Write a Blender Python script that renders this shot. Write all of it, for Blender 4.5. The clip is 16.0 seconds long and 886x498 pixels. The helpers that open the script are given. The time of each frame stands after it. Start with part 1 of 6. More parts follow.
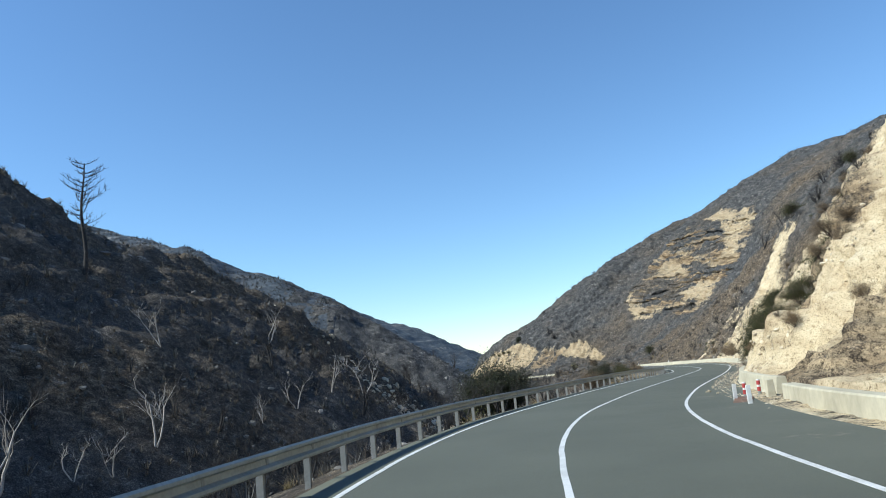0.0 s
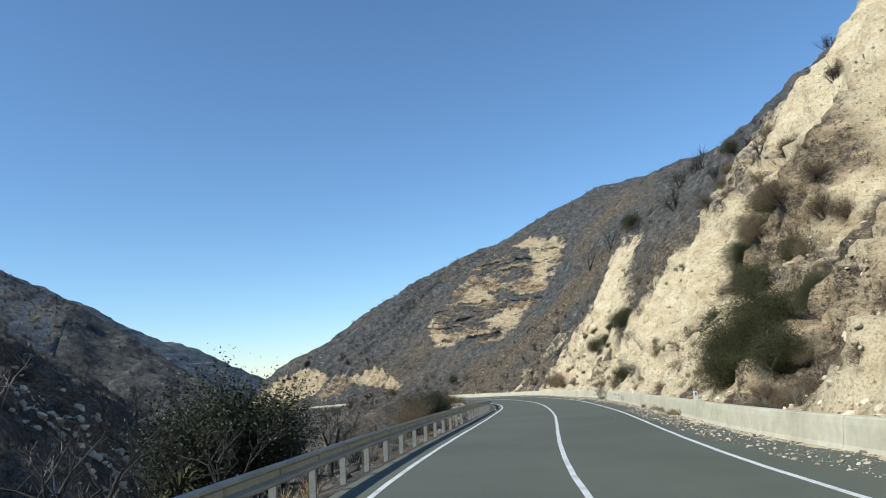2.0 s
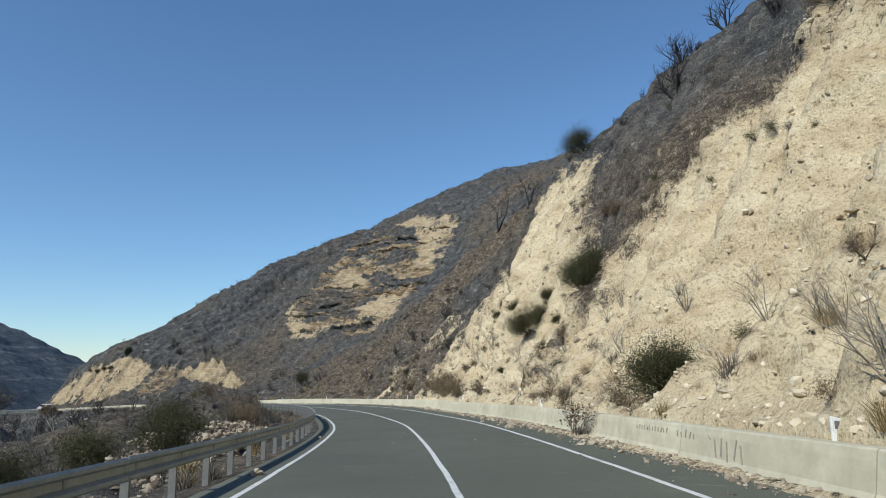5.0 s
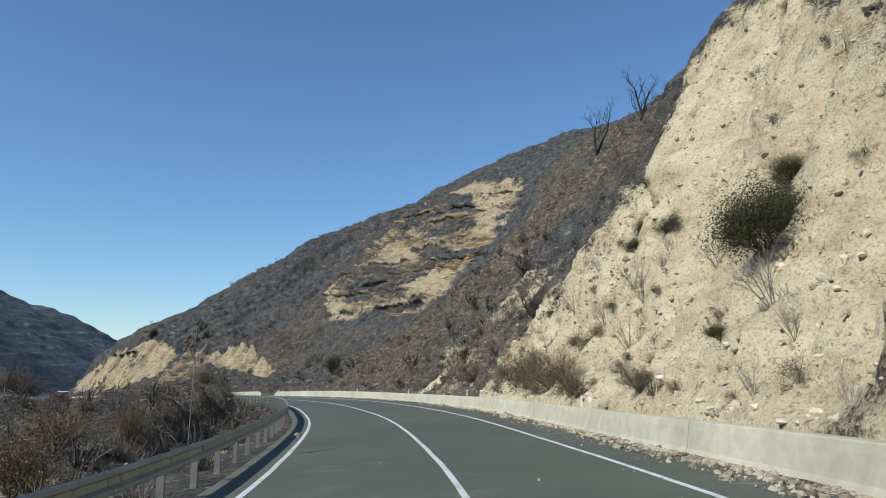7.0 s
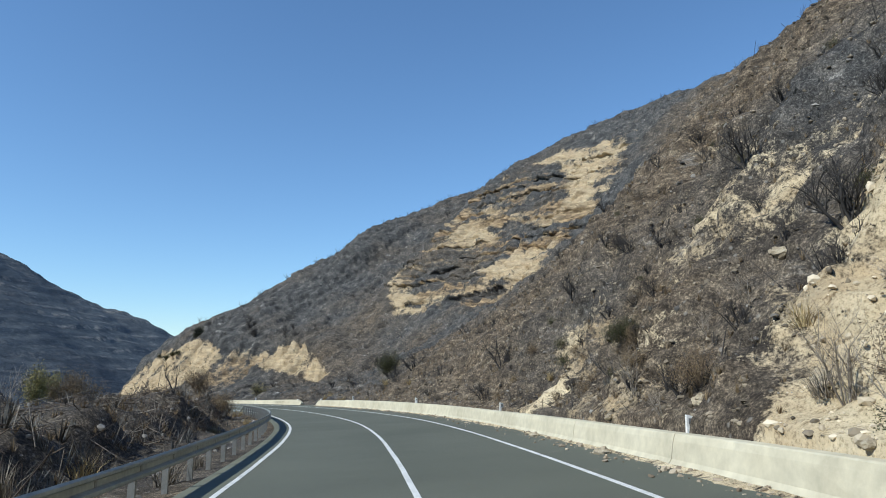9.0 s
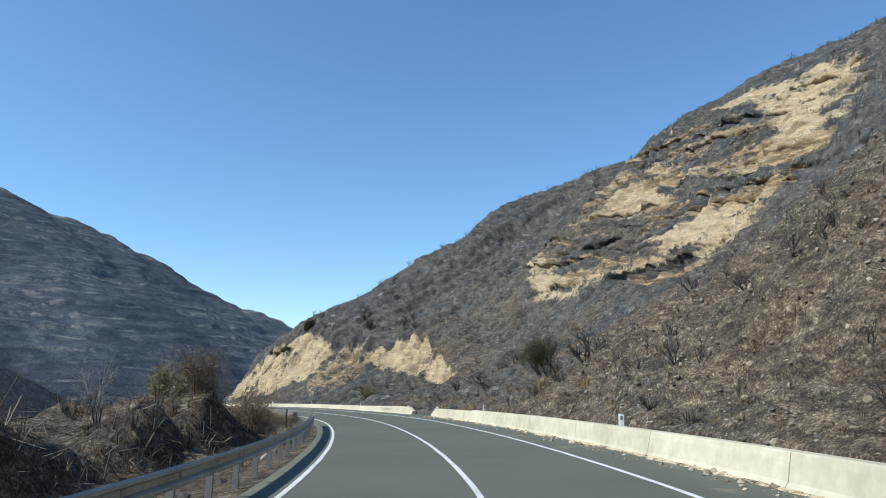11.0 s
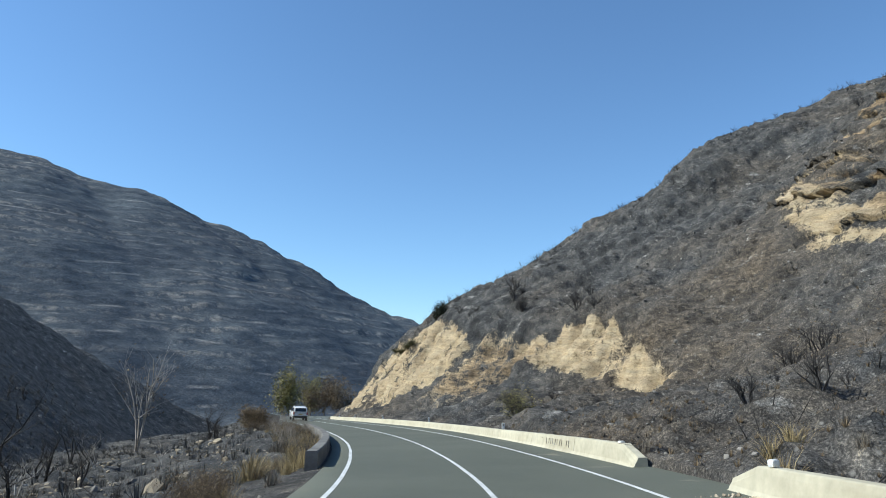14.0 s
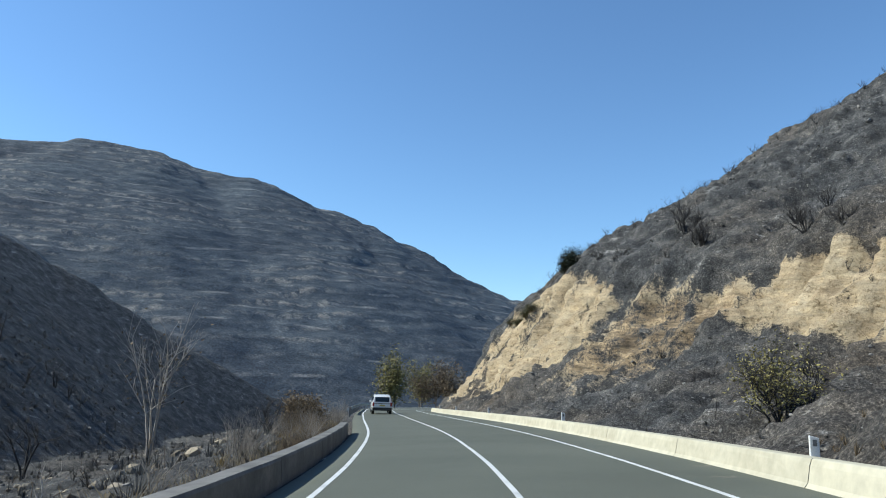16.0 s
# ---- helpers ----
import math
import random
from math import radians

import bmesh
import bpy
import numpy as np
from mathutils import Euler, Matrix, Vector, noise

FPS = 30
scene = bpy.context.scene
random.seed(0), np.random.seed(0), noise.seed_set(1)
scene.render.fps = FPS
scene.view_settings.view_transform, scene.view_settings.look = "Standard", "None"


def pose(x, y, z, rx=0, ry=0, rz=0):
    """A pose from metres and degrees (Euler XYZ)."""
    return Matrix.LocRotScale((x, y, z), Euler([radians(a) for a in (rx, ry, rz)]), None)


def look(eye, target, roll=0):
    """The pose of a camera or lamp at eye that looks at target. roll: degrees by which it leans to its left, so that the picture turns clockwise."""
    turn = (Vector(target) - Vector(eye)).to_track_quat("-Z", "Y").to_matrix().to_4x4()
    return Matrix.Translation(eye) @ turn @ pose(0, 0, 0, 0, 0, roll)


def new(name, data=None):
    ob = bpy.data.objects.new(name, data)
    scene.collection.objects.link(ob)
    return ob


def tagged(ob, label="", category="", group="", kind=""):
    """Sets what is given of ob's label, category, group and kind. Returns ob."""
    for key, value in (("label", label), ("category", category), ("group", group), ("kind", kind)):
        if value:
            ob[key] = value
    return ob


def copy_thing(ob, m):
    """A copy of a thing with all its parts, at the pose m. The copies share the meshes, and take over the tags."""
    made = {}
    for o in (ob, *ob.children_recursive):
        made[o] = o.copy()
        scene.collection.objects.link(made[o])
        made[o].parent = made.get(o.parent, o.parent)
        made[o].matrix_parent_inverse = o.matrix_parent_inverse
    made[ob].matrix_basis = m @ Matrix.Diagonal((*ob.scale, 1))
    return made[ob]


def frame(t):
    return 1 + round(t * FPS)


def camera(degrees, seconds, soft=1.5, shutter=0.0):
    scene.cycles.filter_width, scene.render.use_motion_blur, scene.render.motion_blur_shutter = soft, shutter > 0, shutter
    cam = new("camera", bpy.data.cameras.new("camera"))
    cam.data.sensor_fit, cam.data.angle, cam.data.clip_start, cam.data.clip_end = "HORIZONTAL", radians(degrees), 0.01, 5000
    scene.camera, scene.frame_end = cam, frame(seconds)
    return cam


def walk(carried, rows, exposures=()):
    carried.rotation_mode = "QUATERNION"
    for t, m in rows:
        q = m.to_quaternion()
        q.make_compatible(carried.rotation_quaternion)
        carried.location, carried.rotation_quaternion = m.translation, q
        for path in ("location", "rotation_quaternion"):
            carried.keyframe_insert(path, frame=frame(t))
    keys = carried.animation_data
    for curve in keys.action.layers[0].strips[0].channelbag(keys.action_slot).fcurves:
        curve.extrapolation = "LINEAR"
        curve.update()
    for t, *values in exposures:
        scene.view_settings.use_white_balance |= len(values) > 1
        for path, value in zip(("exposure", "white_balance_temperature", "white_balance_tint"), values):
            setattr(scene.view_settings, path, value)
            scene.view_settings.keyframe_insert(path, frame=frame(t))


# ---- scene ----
cam = camera(64.5, 16.0, 1.0)
METRES, EYE, TILT, LEAN, TURN = 200.0, 1.5, 9.0, 5.5, 0.0
ROWS = [
    (0.0, 0.0, 0.0, 0.0, 0.0, 0.0, -0.0),
    (0.5, 0.0012, 0.0312, -0.0056, -3.47, 0.43, -0.97),
    (1.0, 0.0043, 0.0621, -0.0111, -7.36, 1.17, -2.26),
    (1.5, 0.0093, 0.0913, -0.016, -11.75, 2.02, -3.48),
    (2.0, 0.0166, 0.1192, -0.0206, -16.32, 2.92, -4.32),
    (2.5, 0.0266, 0.1471, -0.025, -20.44, 3.86, -5.02),
    (3.0, 0.0385, 0.1754, -0.0291, -23.76, 4.57, -5.61),
    (5.5, 0.1041, 0.3103, -0.0481, -25.79, 4.12, -8.37),
    (6.0, 0.1166, 0.3382, -0.0521, -24.44, 3.84, -8.31),
    (6.5, 0.1285, 0.3667, -0.0563, -22.84, 3.49, -8.33),
    (7.0, 0.1399, 0.3954, -0.0605, -21.42, 3.03, -8.47),
    (7.5, 0.1505, 0.4241, -0.0648, -20.22, 2.58, -8.72),
    (8.0, 0.1604, 0.453, -0.0691, -18.91, 2.45, -8.68),
    (8.5, 0.17, 0.4827, -0.0736, -17.32, 2.64, -8.33),
    (9.0, 0.1787, 0.5128, -0.0781, -15.34, 2.64, -7.9),
    (9.5, 0.1861, 0.5432, -0.0832, -12.75, 2.28, -7.5),
    (10.0, 0.1923, 0.5747, -0.0885, -9.72, 1.85, -7.18),
    (12.5, 0.2052, 0.7295, -0.1167, 1.77, 1.67, -7.92),
    (13.0, 0.2055, 0.7603, -0.1225, 3.68, 1.6, -7.52),
    (13.5, 0.2048, 0.7914, -0.1285, 6.0, 1.44, -6.8),
    (14.0, 0.2025, 0.8231, -0.1346, 8.38, 1.3, -6.25),
    (14.5, 0.199, 0.8541, -0.1414, 10.54, 1.11, -5.93),
    (15.0, 0.1946, 0.8857, -0.1479, 12.41, 0.73, -5.57),
    (15.5, 0.1892, 0.9169, -0.1546, 14.61, 0.18, -5.11),
    (16.0, 0.1827, 0.9484, -0.1615, 18.16, -0.3, -4.23),
]
walk(cam, [(t, pose(0, 0, EYE, TILT, LEAN, TURN) @ pose(METRES * x, METRES * y, METRES * z, 90 + pitch, roll, yaw)) for t, x, y, z, yaw, pitch, roll in ROWS],
     exposures=[(0.0, 0.3, 5860, 2), (1.0, 0.2, 5880, 2), (2.5, 0.05, 5950, 3), (5.5, -0.17, 5950, 4), (7.5, -0.14, 5900, 4), (9.5, 0.15, 5880, 3), (12.5, 0.28, 5960, 2), (16.0, 0.28, 5920, 2)])

# ---- light ----
SUN_AZ, SUN_EL = 256.0, 40.0
world = bpy.data.worlds.new("sky")
scene.world = world
world.use_nodes = True
wn = world.node_tree.nodes
sky = wn.new("ShaderNodeTexSky")
sky.sky_type = "NISHITA"
sky.sun_disc = False
sky.sun_elevation, sky.sun_rotation = radians(SUN_EL), radians(SUN_AZ)
sky.air_density, sky.dust_density, sky.ozone_density = 1.0, 0.0, 5.0
world.node_tree.links.new(sky.outputs[0], wn["Background"].inputs[0])
wn["Background"].inputs[1].default_value = 0.14
sun_data = bpy.data.lights.new("sun", "SUN")
sun_data.energy, sun_data.angle, sun_data.color = 5.0, radians(0.5), (1.0, 0.93, 0.82)
sun = new("sun", sun_data)
az, el = radians(SUN_AZ), radians(SUN_EL)
sun_way = Vector((math.sin(az) * math.cos(el), math.cos(az) * math.cos(el), math.sin(el)))
sun.matrix_world = look(sun_way * 200, (0, 0, 0))


# ---- noise ----
def lattice(ix, iy, iz, seed):
    h = (ix * 374761393 + iy * 668265263 + iz * 2147483647 + seed * 974634777) & 0xFFFFFFFF
    h = ((h ^ (h >> 13)) * 1274126177) & 0xFFFFFFFF
    h = ((h ^ (h >> 16)) * 2246822519) & 0xFFFFFFFF
    return ((h ^ (h >> 15)) & 0xFFFFFF) / 8388607.5 - 1.0


def vnoise(x, y, z, seed=0):
    x, y, z = np.broadcast_arrays(np.asarray(x, float), np.asarray(y, float), np.asarray(z, float))
    fx, fy, fz = np.floor(x), np.floor(y), np.floor(z)
    ix, iy, iz = fx.astype(np.int64), fy.astype(np.int64), fz.astype(np.int64)
    u, v, w = x - fx, y - fy, z - fz
    u, v, w = (a * a * a * (a * (a * 6 - 15) + 10) for a in (u, v, w))
    total = 0
    for dx, a in ((0, 1 - u), (1, u)):
        for dy, b in ((0, 1 - v), (1, v)):
            for dz, c in ((0, 1 - w), (1, w)):
                total = total + a * b * c * lattice(ix + dx, iy + dy, iz + dz, seed)
    return total


def fbm(x, y, z, octaves=4, seed=0, gain=0.5):
    total, amp = 0, 1.0
    for i in range(octaves):
        f = 2.03 ** i
        total = total + amp * vnoise(x * f, y * f, z * f, seed + i * 17)
        amp *= gain
    return total


def ramp(x, a, b):
    t = np.clip((x - a) / (b - a), 0, 1)
    return t * t * (3 - 2 * t)


# ---- the road's line: x, y, z and cross slope ----
KNOTS = np.array([
    (-5.561, -30.82, 0.89, -0.031), (-0.639, -6.773, 0.149, -0.016), (2.656, 16.711, -0.491, 0.0), (8.441, 34.334, -1.018, -0.002), (19.684, 58.878, -1.627, -0.002),
    (28.812, 80.561, -2.332, 0.035), (33.818, 95.12, -2.738, 0.03), (38.519, 115.302, -3.227, 0.045), (41.766, 142.32, -4.008, 0.04), (40.607, 172.804, -5.008, 0.04),
    (36.02, 196.581, -5.844, 0.04), (28.629, 218.445, -6.639, 0.04), (17.519, 243.733, -7.68, 0.024), (7.425, 267.442, -8.761, 0.01), (-0.838, 291.29, -9.787, -0.004),
    (2.0, 315.0, -10.6, -0.02), (16.0, 335.0, -11.3, -0.02), (36.0, 350.0, -12.0, -0.02)])


def spline(k, n=48):
    rows = []
    for i in range(1, len(k) - 2):
        a = np.linspace(0, 1, n, endpoint=False)[:, None]
        p0, p1, p2, p3 = k[i - 1:i + 3]
        rows.append(0.5 * (2 * p1 + (p2 - p0) * a + (2 * p0 - 5 * p1 + 4 * p2 - p3) * a ** 2 + (3 * p1 - p0 - 3 * p2 + p3) * a ** 3))
    return np.vstack(rows)


LINE = spline(np.vstack([2 * KNOTS[0] - KNOTS[1], KNOTS, 2 * KNOTS[-1] - KNOTS[-2]]))
STEP = np.r_[0, np.cumsum(np.hypot(*np.diff(LINE[:, :2], axis=0).T))]
STEP -= STEP[np.argmin(np.hypot(LINE[:, 0], LINE[:, 1]))]
WAY = np.gradient(LINE[:, :2], axis=0)
WAY /= np.linalg.norm(WAY, axis=1)[:, None]
S_END = STEP[-1]


def on_line(s):
    return np.stack([np.interp(s, STEP, LINE[:, i]) for i in range(4)], -1), np.stack([np.interp(s, STEP, WAY[:, i]) for i in range(2)], -1)


def road(s, d, h=0.0):
    """Places at s along the road, d to the right of its middle, h over its surface; the cross slope ends at the verges."""
    s, d, h = np.broadcast_arrays(np.asarray(s, float), np.asarray(d, float), np.asarray(h, float))
    c, w = on_line(s)
    return np.stack([c[..., 0] + d * w[..., 1], c[..., 1] - d * w[..., 0], c[..., 2] + c[..., 3] * np.clip(d, -4.3, 5.2) + h], -1)


def place(s, d, h=0.0, turn=0.0, scale=1.0, tilt=0.0):
    """A pose on the road's plan whose y axis runs along the road."""
    p = road(s, d, h)
    _, w = on_line(s)
    return Matrix.Translation(Vector(p)) @ pose(0, 0, 0, tilt, 0, math.degrees(math.atan2(-float(w[0]), float(w[1]))) + turn) @ Matrix.Diagonal((scale, scale, scale, 1))


def nearest(x, y):
    """Road coordinates s, d of places in the plan."""
    x, y = np.asarray(x, float).ravel(), np.asarray(y, float).ravel()
    s, d = np.empty(len(x)), np.empty(len(x))
    for a in range(0, len(x), 4000):
        i = np.argmin((x[a:a + 4000, None] - LINE[None, ::4, 0]) ** 2 + (y[a:a + 4000, None] - LINE[None, ::4, 1]) ** 2, axis=1) * 4
        s[a:a + 4000] = STEP[i]
        d[a:a + 4000] = (x[a:a + 4000] - LINE[i, 0]) * WAY[i, 1] - (y[a:a + 4000] - LINE[i, 1]) * WAY[i, 0]
    return s, d


# ---- materials ----
def nodes_of(name):
    m = bpy.data.materials.new(name)
    m.use_nodes = True
    t = m.node_tree
    return m, t, t.nodes["Principled BSDF"]


def add(t, kind, **values):
    n = t.nodes.new(kind)
    for key, value in values.items():
        if key in n.inputs:
            n.inputs[key].default_value = value
    return n


def wire(t, a, b):
    t.links.new(a, b)


def noise_node(t, scale, detail=6.0, rough=0.55, coord=None, stretch=None):
    n = add(t, "ShaderNodeTexNoise", Scale=scale, Detail=detail, Roughness=rough)
    if coord is None:
        coord = add(t, "ShaderNodeTexCoord").outputs["Object"]
    if stretch:
        mp = add(t, "ShaderNodeMapping")
        mp.inputs["Scale"].default_value = stretch
        wire(t, coord, mp.inputs["Vector"])
        coord = mp.outputs[0]
    wire(t, coord, n.inputs["Vector"])
    return n.outputs["Fac"]


def colour_ramp(t, fac, stops):
    n = t.nodes.new("ShaderNodeValToRGB")
    e = n.color_ramp.elements
    while len(e) < len(stops):
        e.new(0.5)
    for i, (p, c) in enumerate(stops):
        e[i].position, e[i].color = p, (*c, 1) if len(c) == 3 else c
    wire(t, fac, n.inputs[0])
    return n.outputs[0]


def mix(t, fac, a, b, blend="MIX"):
    n = t.nodes.new("ShaderNodeMix")
    n.data_type, n.blend_type = "RGBA", blend
    for value, slot in ((fac, n.inputs[0]), (a, n.inputs[6]), (b, n.inputs[7])):
        if hasattr(value, "is_linked"):
            wire(t, value, slot)
        elif isinstance(value, (int, float)):
            slot.default_value = value
        else:
            slot.default_value = (*value, 1)
    return n.outputs[2]


def maths(t, kind, a, b=0.0, clamp=False):
    n = t.nodes.new("ShaderNodeMath")
    n.operation, n.use_clamp = kind, clamp
    for value, slot in ((a, n.inputs[0]), (b, n.inputs[1])):
        if hasattr(value, "is_linked"):
            wire(t, value, slot)
        else:
            slot.default_value = value
    return n.outputs[0]


def bump(t, bsdf, height, strength=0.5, distance=0.05):
    n = add(t, "ShaderNodeBump", Strength=strength, Distance=distance)
    wire(t, height, n.inputs["Height"])
    wire(t, n.outputs[0], bsdf.inputs["Normal"])


def simple(name, stops, scale, rough=0.8, metal=0.0, bump_scale=None, strength=0.4, distance=0.01, stretch=None, vary=0.0, fine=None):
    """Colour from two scales of noise, with relief of its own."""
    m, t, b = nodes_of(name)
    c = colour_ramp(t, noise_node(t, scale, 8, 0.6, stretch=stretch), stops)
    f = noise_node(t, fine or scale * 9, 4, 0.6, stretch=stretch)
    c = mix(t, 0.35, c, colour_ramp(t, f, [(0.3, (0.35, 0.35, 0.35)), (0.7, (1, 1, 1))]), "MULTIPLY")
    if vary:
        oi = t.nodes.new("ShaderNodeObjectInfo")
        v = maths(t, "ADD", maths(t, "MULTIPLY", oi.outputs["Random"], 2 * vary), 1 - vary)
        hsv = t.nodes.new("ShaderNodeHueSaturation")
        wire(t, c, hsv.inputs["Color"])
        wire(t, v, hsv.inputs["Value"])
        c = hsv.outputs[0]
    wire(t, c, b.inputs["Base Color"])
    b.inputs["Roughness"].default_value, b.inputs["Metallic"].default_value = rough, metal
    bump(t, b, noise_node(t, bump_scale or scale * 4, 8, 0.65, stretch=stretch), strength, distance)
    return m


def asphalt_material():
    m, t, b = nodes_of("asphalt")
    coord = add(t, "ShaderNodeTexCoord").outputs["Object"]
    grain = noise_node(t, 55, 3, 0.7, coord)
    patch = noise_node(t, 0.22, 6, 0.6, coord)
    c = colour_ramp(t, patch, [(0.3, (0.093, 0.098, 0.074)), (0.7, (0.124, 0.129, 0.098))])
    c = mix(t, 0.5, c, colour_ramp(t, grain, [(0.3, (0.45, 0.45, 0.45)), (0.7, (1.3, 1.3, 1.3))]), "MULTIPLY")
    dust = colour_ramp(t, noise_node(t, 0.6, 9, 0.7, coord), [(0.58, (0, 0, 0)), (0.72, (1, 1, 1))])
    at = t.nodes.new("ShaderNodeAttribute")
    at.attribute_name = "dust"
    c = mix(t, maths(t, "MULTIPLY", dust, at.outputs["Fac"], True), c, (0.34, 0.29, 0.21))
    wire(t, c, b.inputs["Base Color"])
    b.inputs["Roughness"].default_value = 0.78
    b.inputs["Specular IOR Level"].default_value = 0.35
    bump(t, b, grain, 0.35, 0.006)
    return m


def add_noise_colour(t, scale, coord):
    n = add(t, "ShaderNodeTexNoise", Scale=scale, Detail=3.0, Roughness=0.6)
    wire(t, coord, n.inputs["Vector"])
    return n.outputs["Color"]


def add_split(t, colour):
    n = t.nodes.new("ShaderNodeSeparateColor")
    wire(t, colour, n.inputs[0])
    return n.outputs[0]


def hill_material():
    """Burnt ground, ash, dry brown litter and, by the attribute cream, cut limestone."""
    m, t, b = nodes_of("hill_ground")
    coord = add(t, "ShaderNodeTexCoord").outputs["Object"]
    at = t.nodes.new("ShaderNodeAttribute")
    at.attribute_name = "cream"
    rust = t.nodes.new("ShaderNodeAttribute")
    rust.attribute_name = "litter"
    big = noise_node(t, 0.09, 8, 0.62, coord)
    mid = noise_node(t, 0.7, 8, 0.68, coord)
    fine = noise_node(t, 4.5, 6, 0.7, coord)
    grit = noise_node(t, 15, 4, 0.75, coord)
    specks = colour_ramp(t, grit, [(0.4, (0.2, 0.2, 0.2)), (0.48, (0.75, 0.75, 0.75)), (0.54, (1.15, 1.15, 1.15)), (0.63, (2.9, 2.8, 2.65))])
    burnt = colour_ramp(t, mid, [(0.28, (0.026, 0.027, 0.028)), (0.5, (0.063, 0.063, 0.063)), (0.62, (0.105, 0.103, 0.099)), (0.78, (0.27, 0.26, 0.24))])
    litter = colour_ramp(t, noise_node(t, 1.6, 8, 0.7, coord, (1, 1, 2.2)), [(0.32, (0.036, 0.029, 0.022)), (0.48, (0.088, 0.069, 0.05)), (0.6, (0.162, 0.131, 0.094)), (0.74, (0.34, 0.28, 0.2))])
    lf = maths(t, "ADD", rust.outputs["Fac"], maths(t, "MULTIPLY", maths(t, "SUBTRACT", big, 0.5), 1.6))
    lf = maths(t, "ADD", lf, maths(t, "MULTIPLY", maths(t, "SUBTRACT", mid, 0.5), 0.9), True)
    burnt = mix(t, lf, burnt, litter)
    ash = colour_ramp(t, noise_node(t, 0.35, 9, 0.72, coord, (1, 1, 2.5)), [(0.6, (0, 0, 0)), (0.72, (0.75, 0.75, 0.75))])
    ashy = t.nodes.new("ShaderNodeAttribute")
    ashy.attribute_name = "ash"
    burnt = mix(t, maths(t, "MULTIPLY", ash, ashy.outputs["Fac"], True), burnt, (0.34, 0.33, 0.31))
    burnt = mix(t, 0.6, burnt, colour_ramp(t, fine, [(0.32, (0.35, 0.35, 0.35)), (0.66, (1.5, 1.5, 1.5))]), "MULTIPLY")
    burnt = mix(t, 0.65, burnt, specks, "MULTIPLY")
    clump = add(t, "ShaderNodeTexVoronoi", Scale=1.1)
    warp = mix(t, 0.45, coord, add_noise_colour(t, 1.7, coord))
    wire(t, warp, clump.inputs["Vector"])
    burnt = mix(t, 0.45, burnt, colour_ramp(t, clump.outputs["Distance"], [(0.1, (0.4, 0.4, 0.4)), (0.38, (1.0, 1.0, 1.0)), (0.7, (1.45, 1.43, 1.4))]), "MULTIPLY")
    fleck = add(t, "ShaderNodeTexVoronoi", Scale=2.6)
    wire(t, coord, fleck.inputs["Vector"])
    pale = colour_ramp(t, fleck.outputs["Distance"], [(0.1, (1, 1, 1)), (0.2, (0, 0, 0))])
    chosen = maths(t, "GREATER_THAN", maths(t, "MULTIPLY", add_split(t, fleck.outputs["Color"]), 1.0), 0.62)
    burnt = mix(t, maths(t, "MULTIPLY", pale, maths(t, "MULTIPLY", chosen, 0.5), True), burnt, (0.33, 0.315, 0.285))
    rock = colour_ramp(t, noise_node(t, 0.5, 9, 0.66, coord, (1, 1, 2.2)), [(0.25, (0.38, 0.285, 0.17)), (0.42, (0.545, 0.44, 0.285)), (0.58, (0.635, 0.535, 0.36)), (0.8, (0.69, 0.605, 0.445))])
    stains = colour_ramp(t, noise_node(t, 1.3, 8, 0.75, coord), [(0.3, (0.6, 0.55, 0.48)), (0.44, (1, 1, 1))])
    rock = mix(t, 0.7, rock, stains, "MULTIPLY")
    tan = t.nodes.new("ShaderNodeAttribute")
    tan.attribute_name = "tan"
    brown = colour_ramp(t, noise_node(t, 0.6, 9, 0.72, coord, (1, 1, 4)), [(0.34, (0.07, 0.05, 0.034)), (0.48, (0.2, 0.145, 0.09)), (0.62, (0.42, 0.315, 0.19))])
    layers = colour_ramp(t, noise_node(t, 0.55, 6, 0.7, coord, (0.22, 0.22, 5.5)), [(0.36, (0.3, 0.28, 0.26)), (0.47, (0.9, 0.9, 0.9)), (0.62, (1.25, 1.22, 1.15))])
    brown = mix(t, 0.75, brown, layers, "MULTIPLY")
    rock = mix(t, tan.outputs["Fac"], rock, brown)
    vor = add(t, "ShaderNodeTexVoronoi", Scale=3.2)
    wire(t, coord, vor.inputs["Vector"])
    rock = mix(t, 0.8, rock, colour_ramp(t, fine, [(0.35, (0.4, 0.35, 0.29)), (0.44, (1, 1, 1)), (0.6, (1.06, 1.06, 1.06))]), "MULTIPLY")
    joint = add(t, "ShaderNodeTexVoronoi", Scale=1.5)
    joint.feature = "DISTANCE_TO_EDGE"
    bent = add(t, "ShaderNodeMapping")
    bent.inputs["Scale"].default_value = (0.8, 0.8, 1.7)
    wire(t, mix(t, 0.3, coord, add_noise_colour(t, 1.1, coord)), bent.inputs["Vector"])
    wire(t, bent.outputs[0], joint.inputs["Vector"])
    crack = colour_ramp(t, joint.outputs["Distance"], [(0.0, (0.3, 0.26, 0.21)), (0.07, (1, 1, 1))])
    some = colour_ramp(t, noise_node(t, 0.45, 4, 0.6, coord), [(0.42, (0, 0, 0)), (0.6, (0.85, 0.85, 0.85))])
    some = maths(t, "MULTIPLY", some, maths(t, "ADD", maths(t, "MULTIPLY", tan.outputs["Fac"], 0.8), 0.1), True)
    rock = mix(t, some, rock, crack, "MULTIPLY")
    rock = mix(t, 0.5, rock, colour_ramp(t, grit, [(0.39, (0.3, 0.26, 0.21)), (0.46, (0.95, 0.95, 0.95)), (0.6, (1.18, 1.18, 1.18))]), "MULTIPLY")
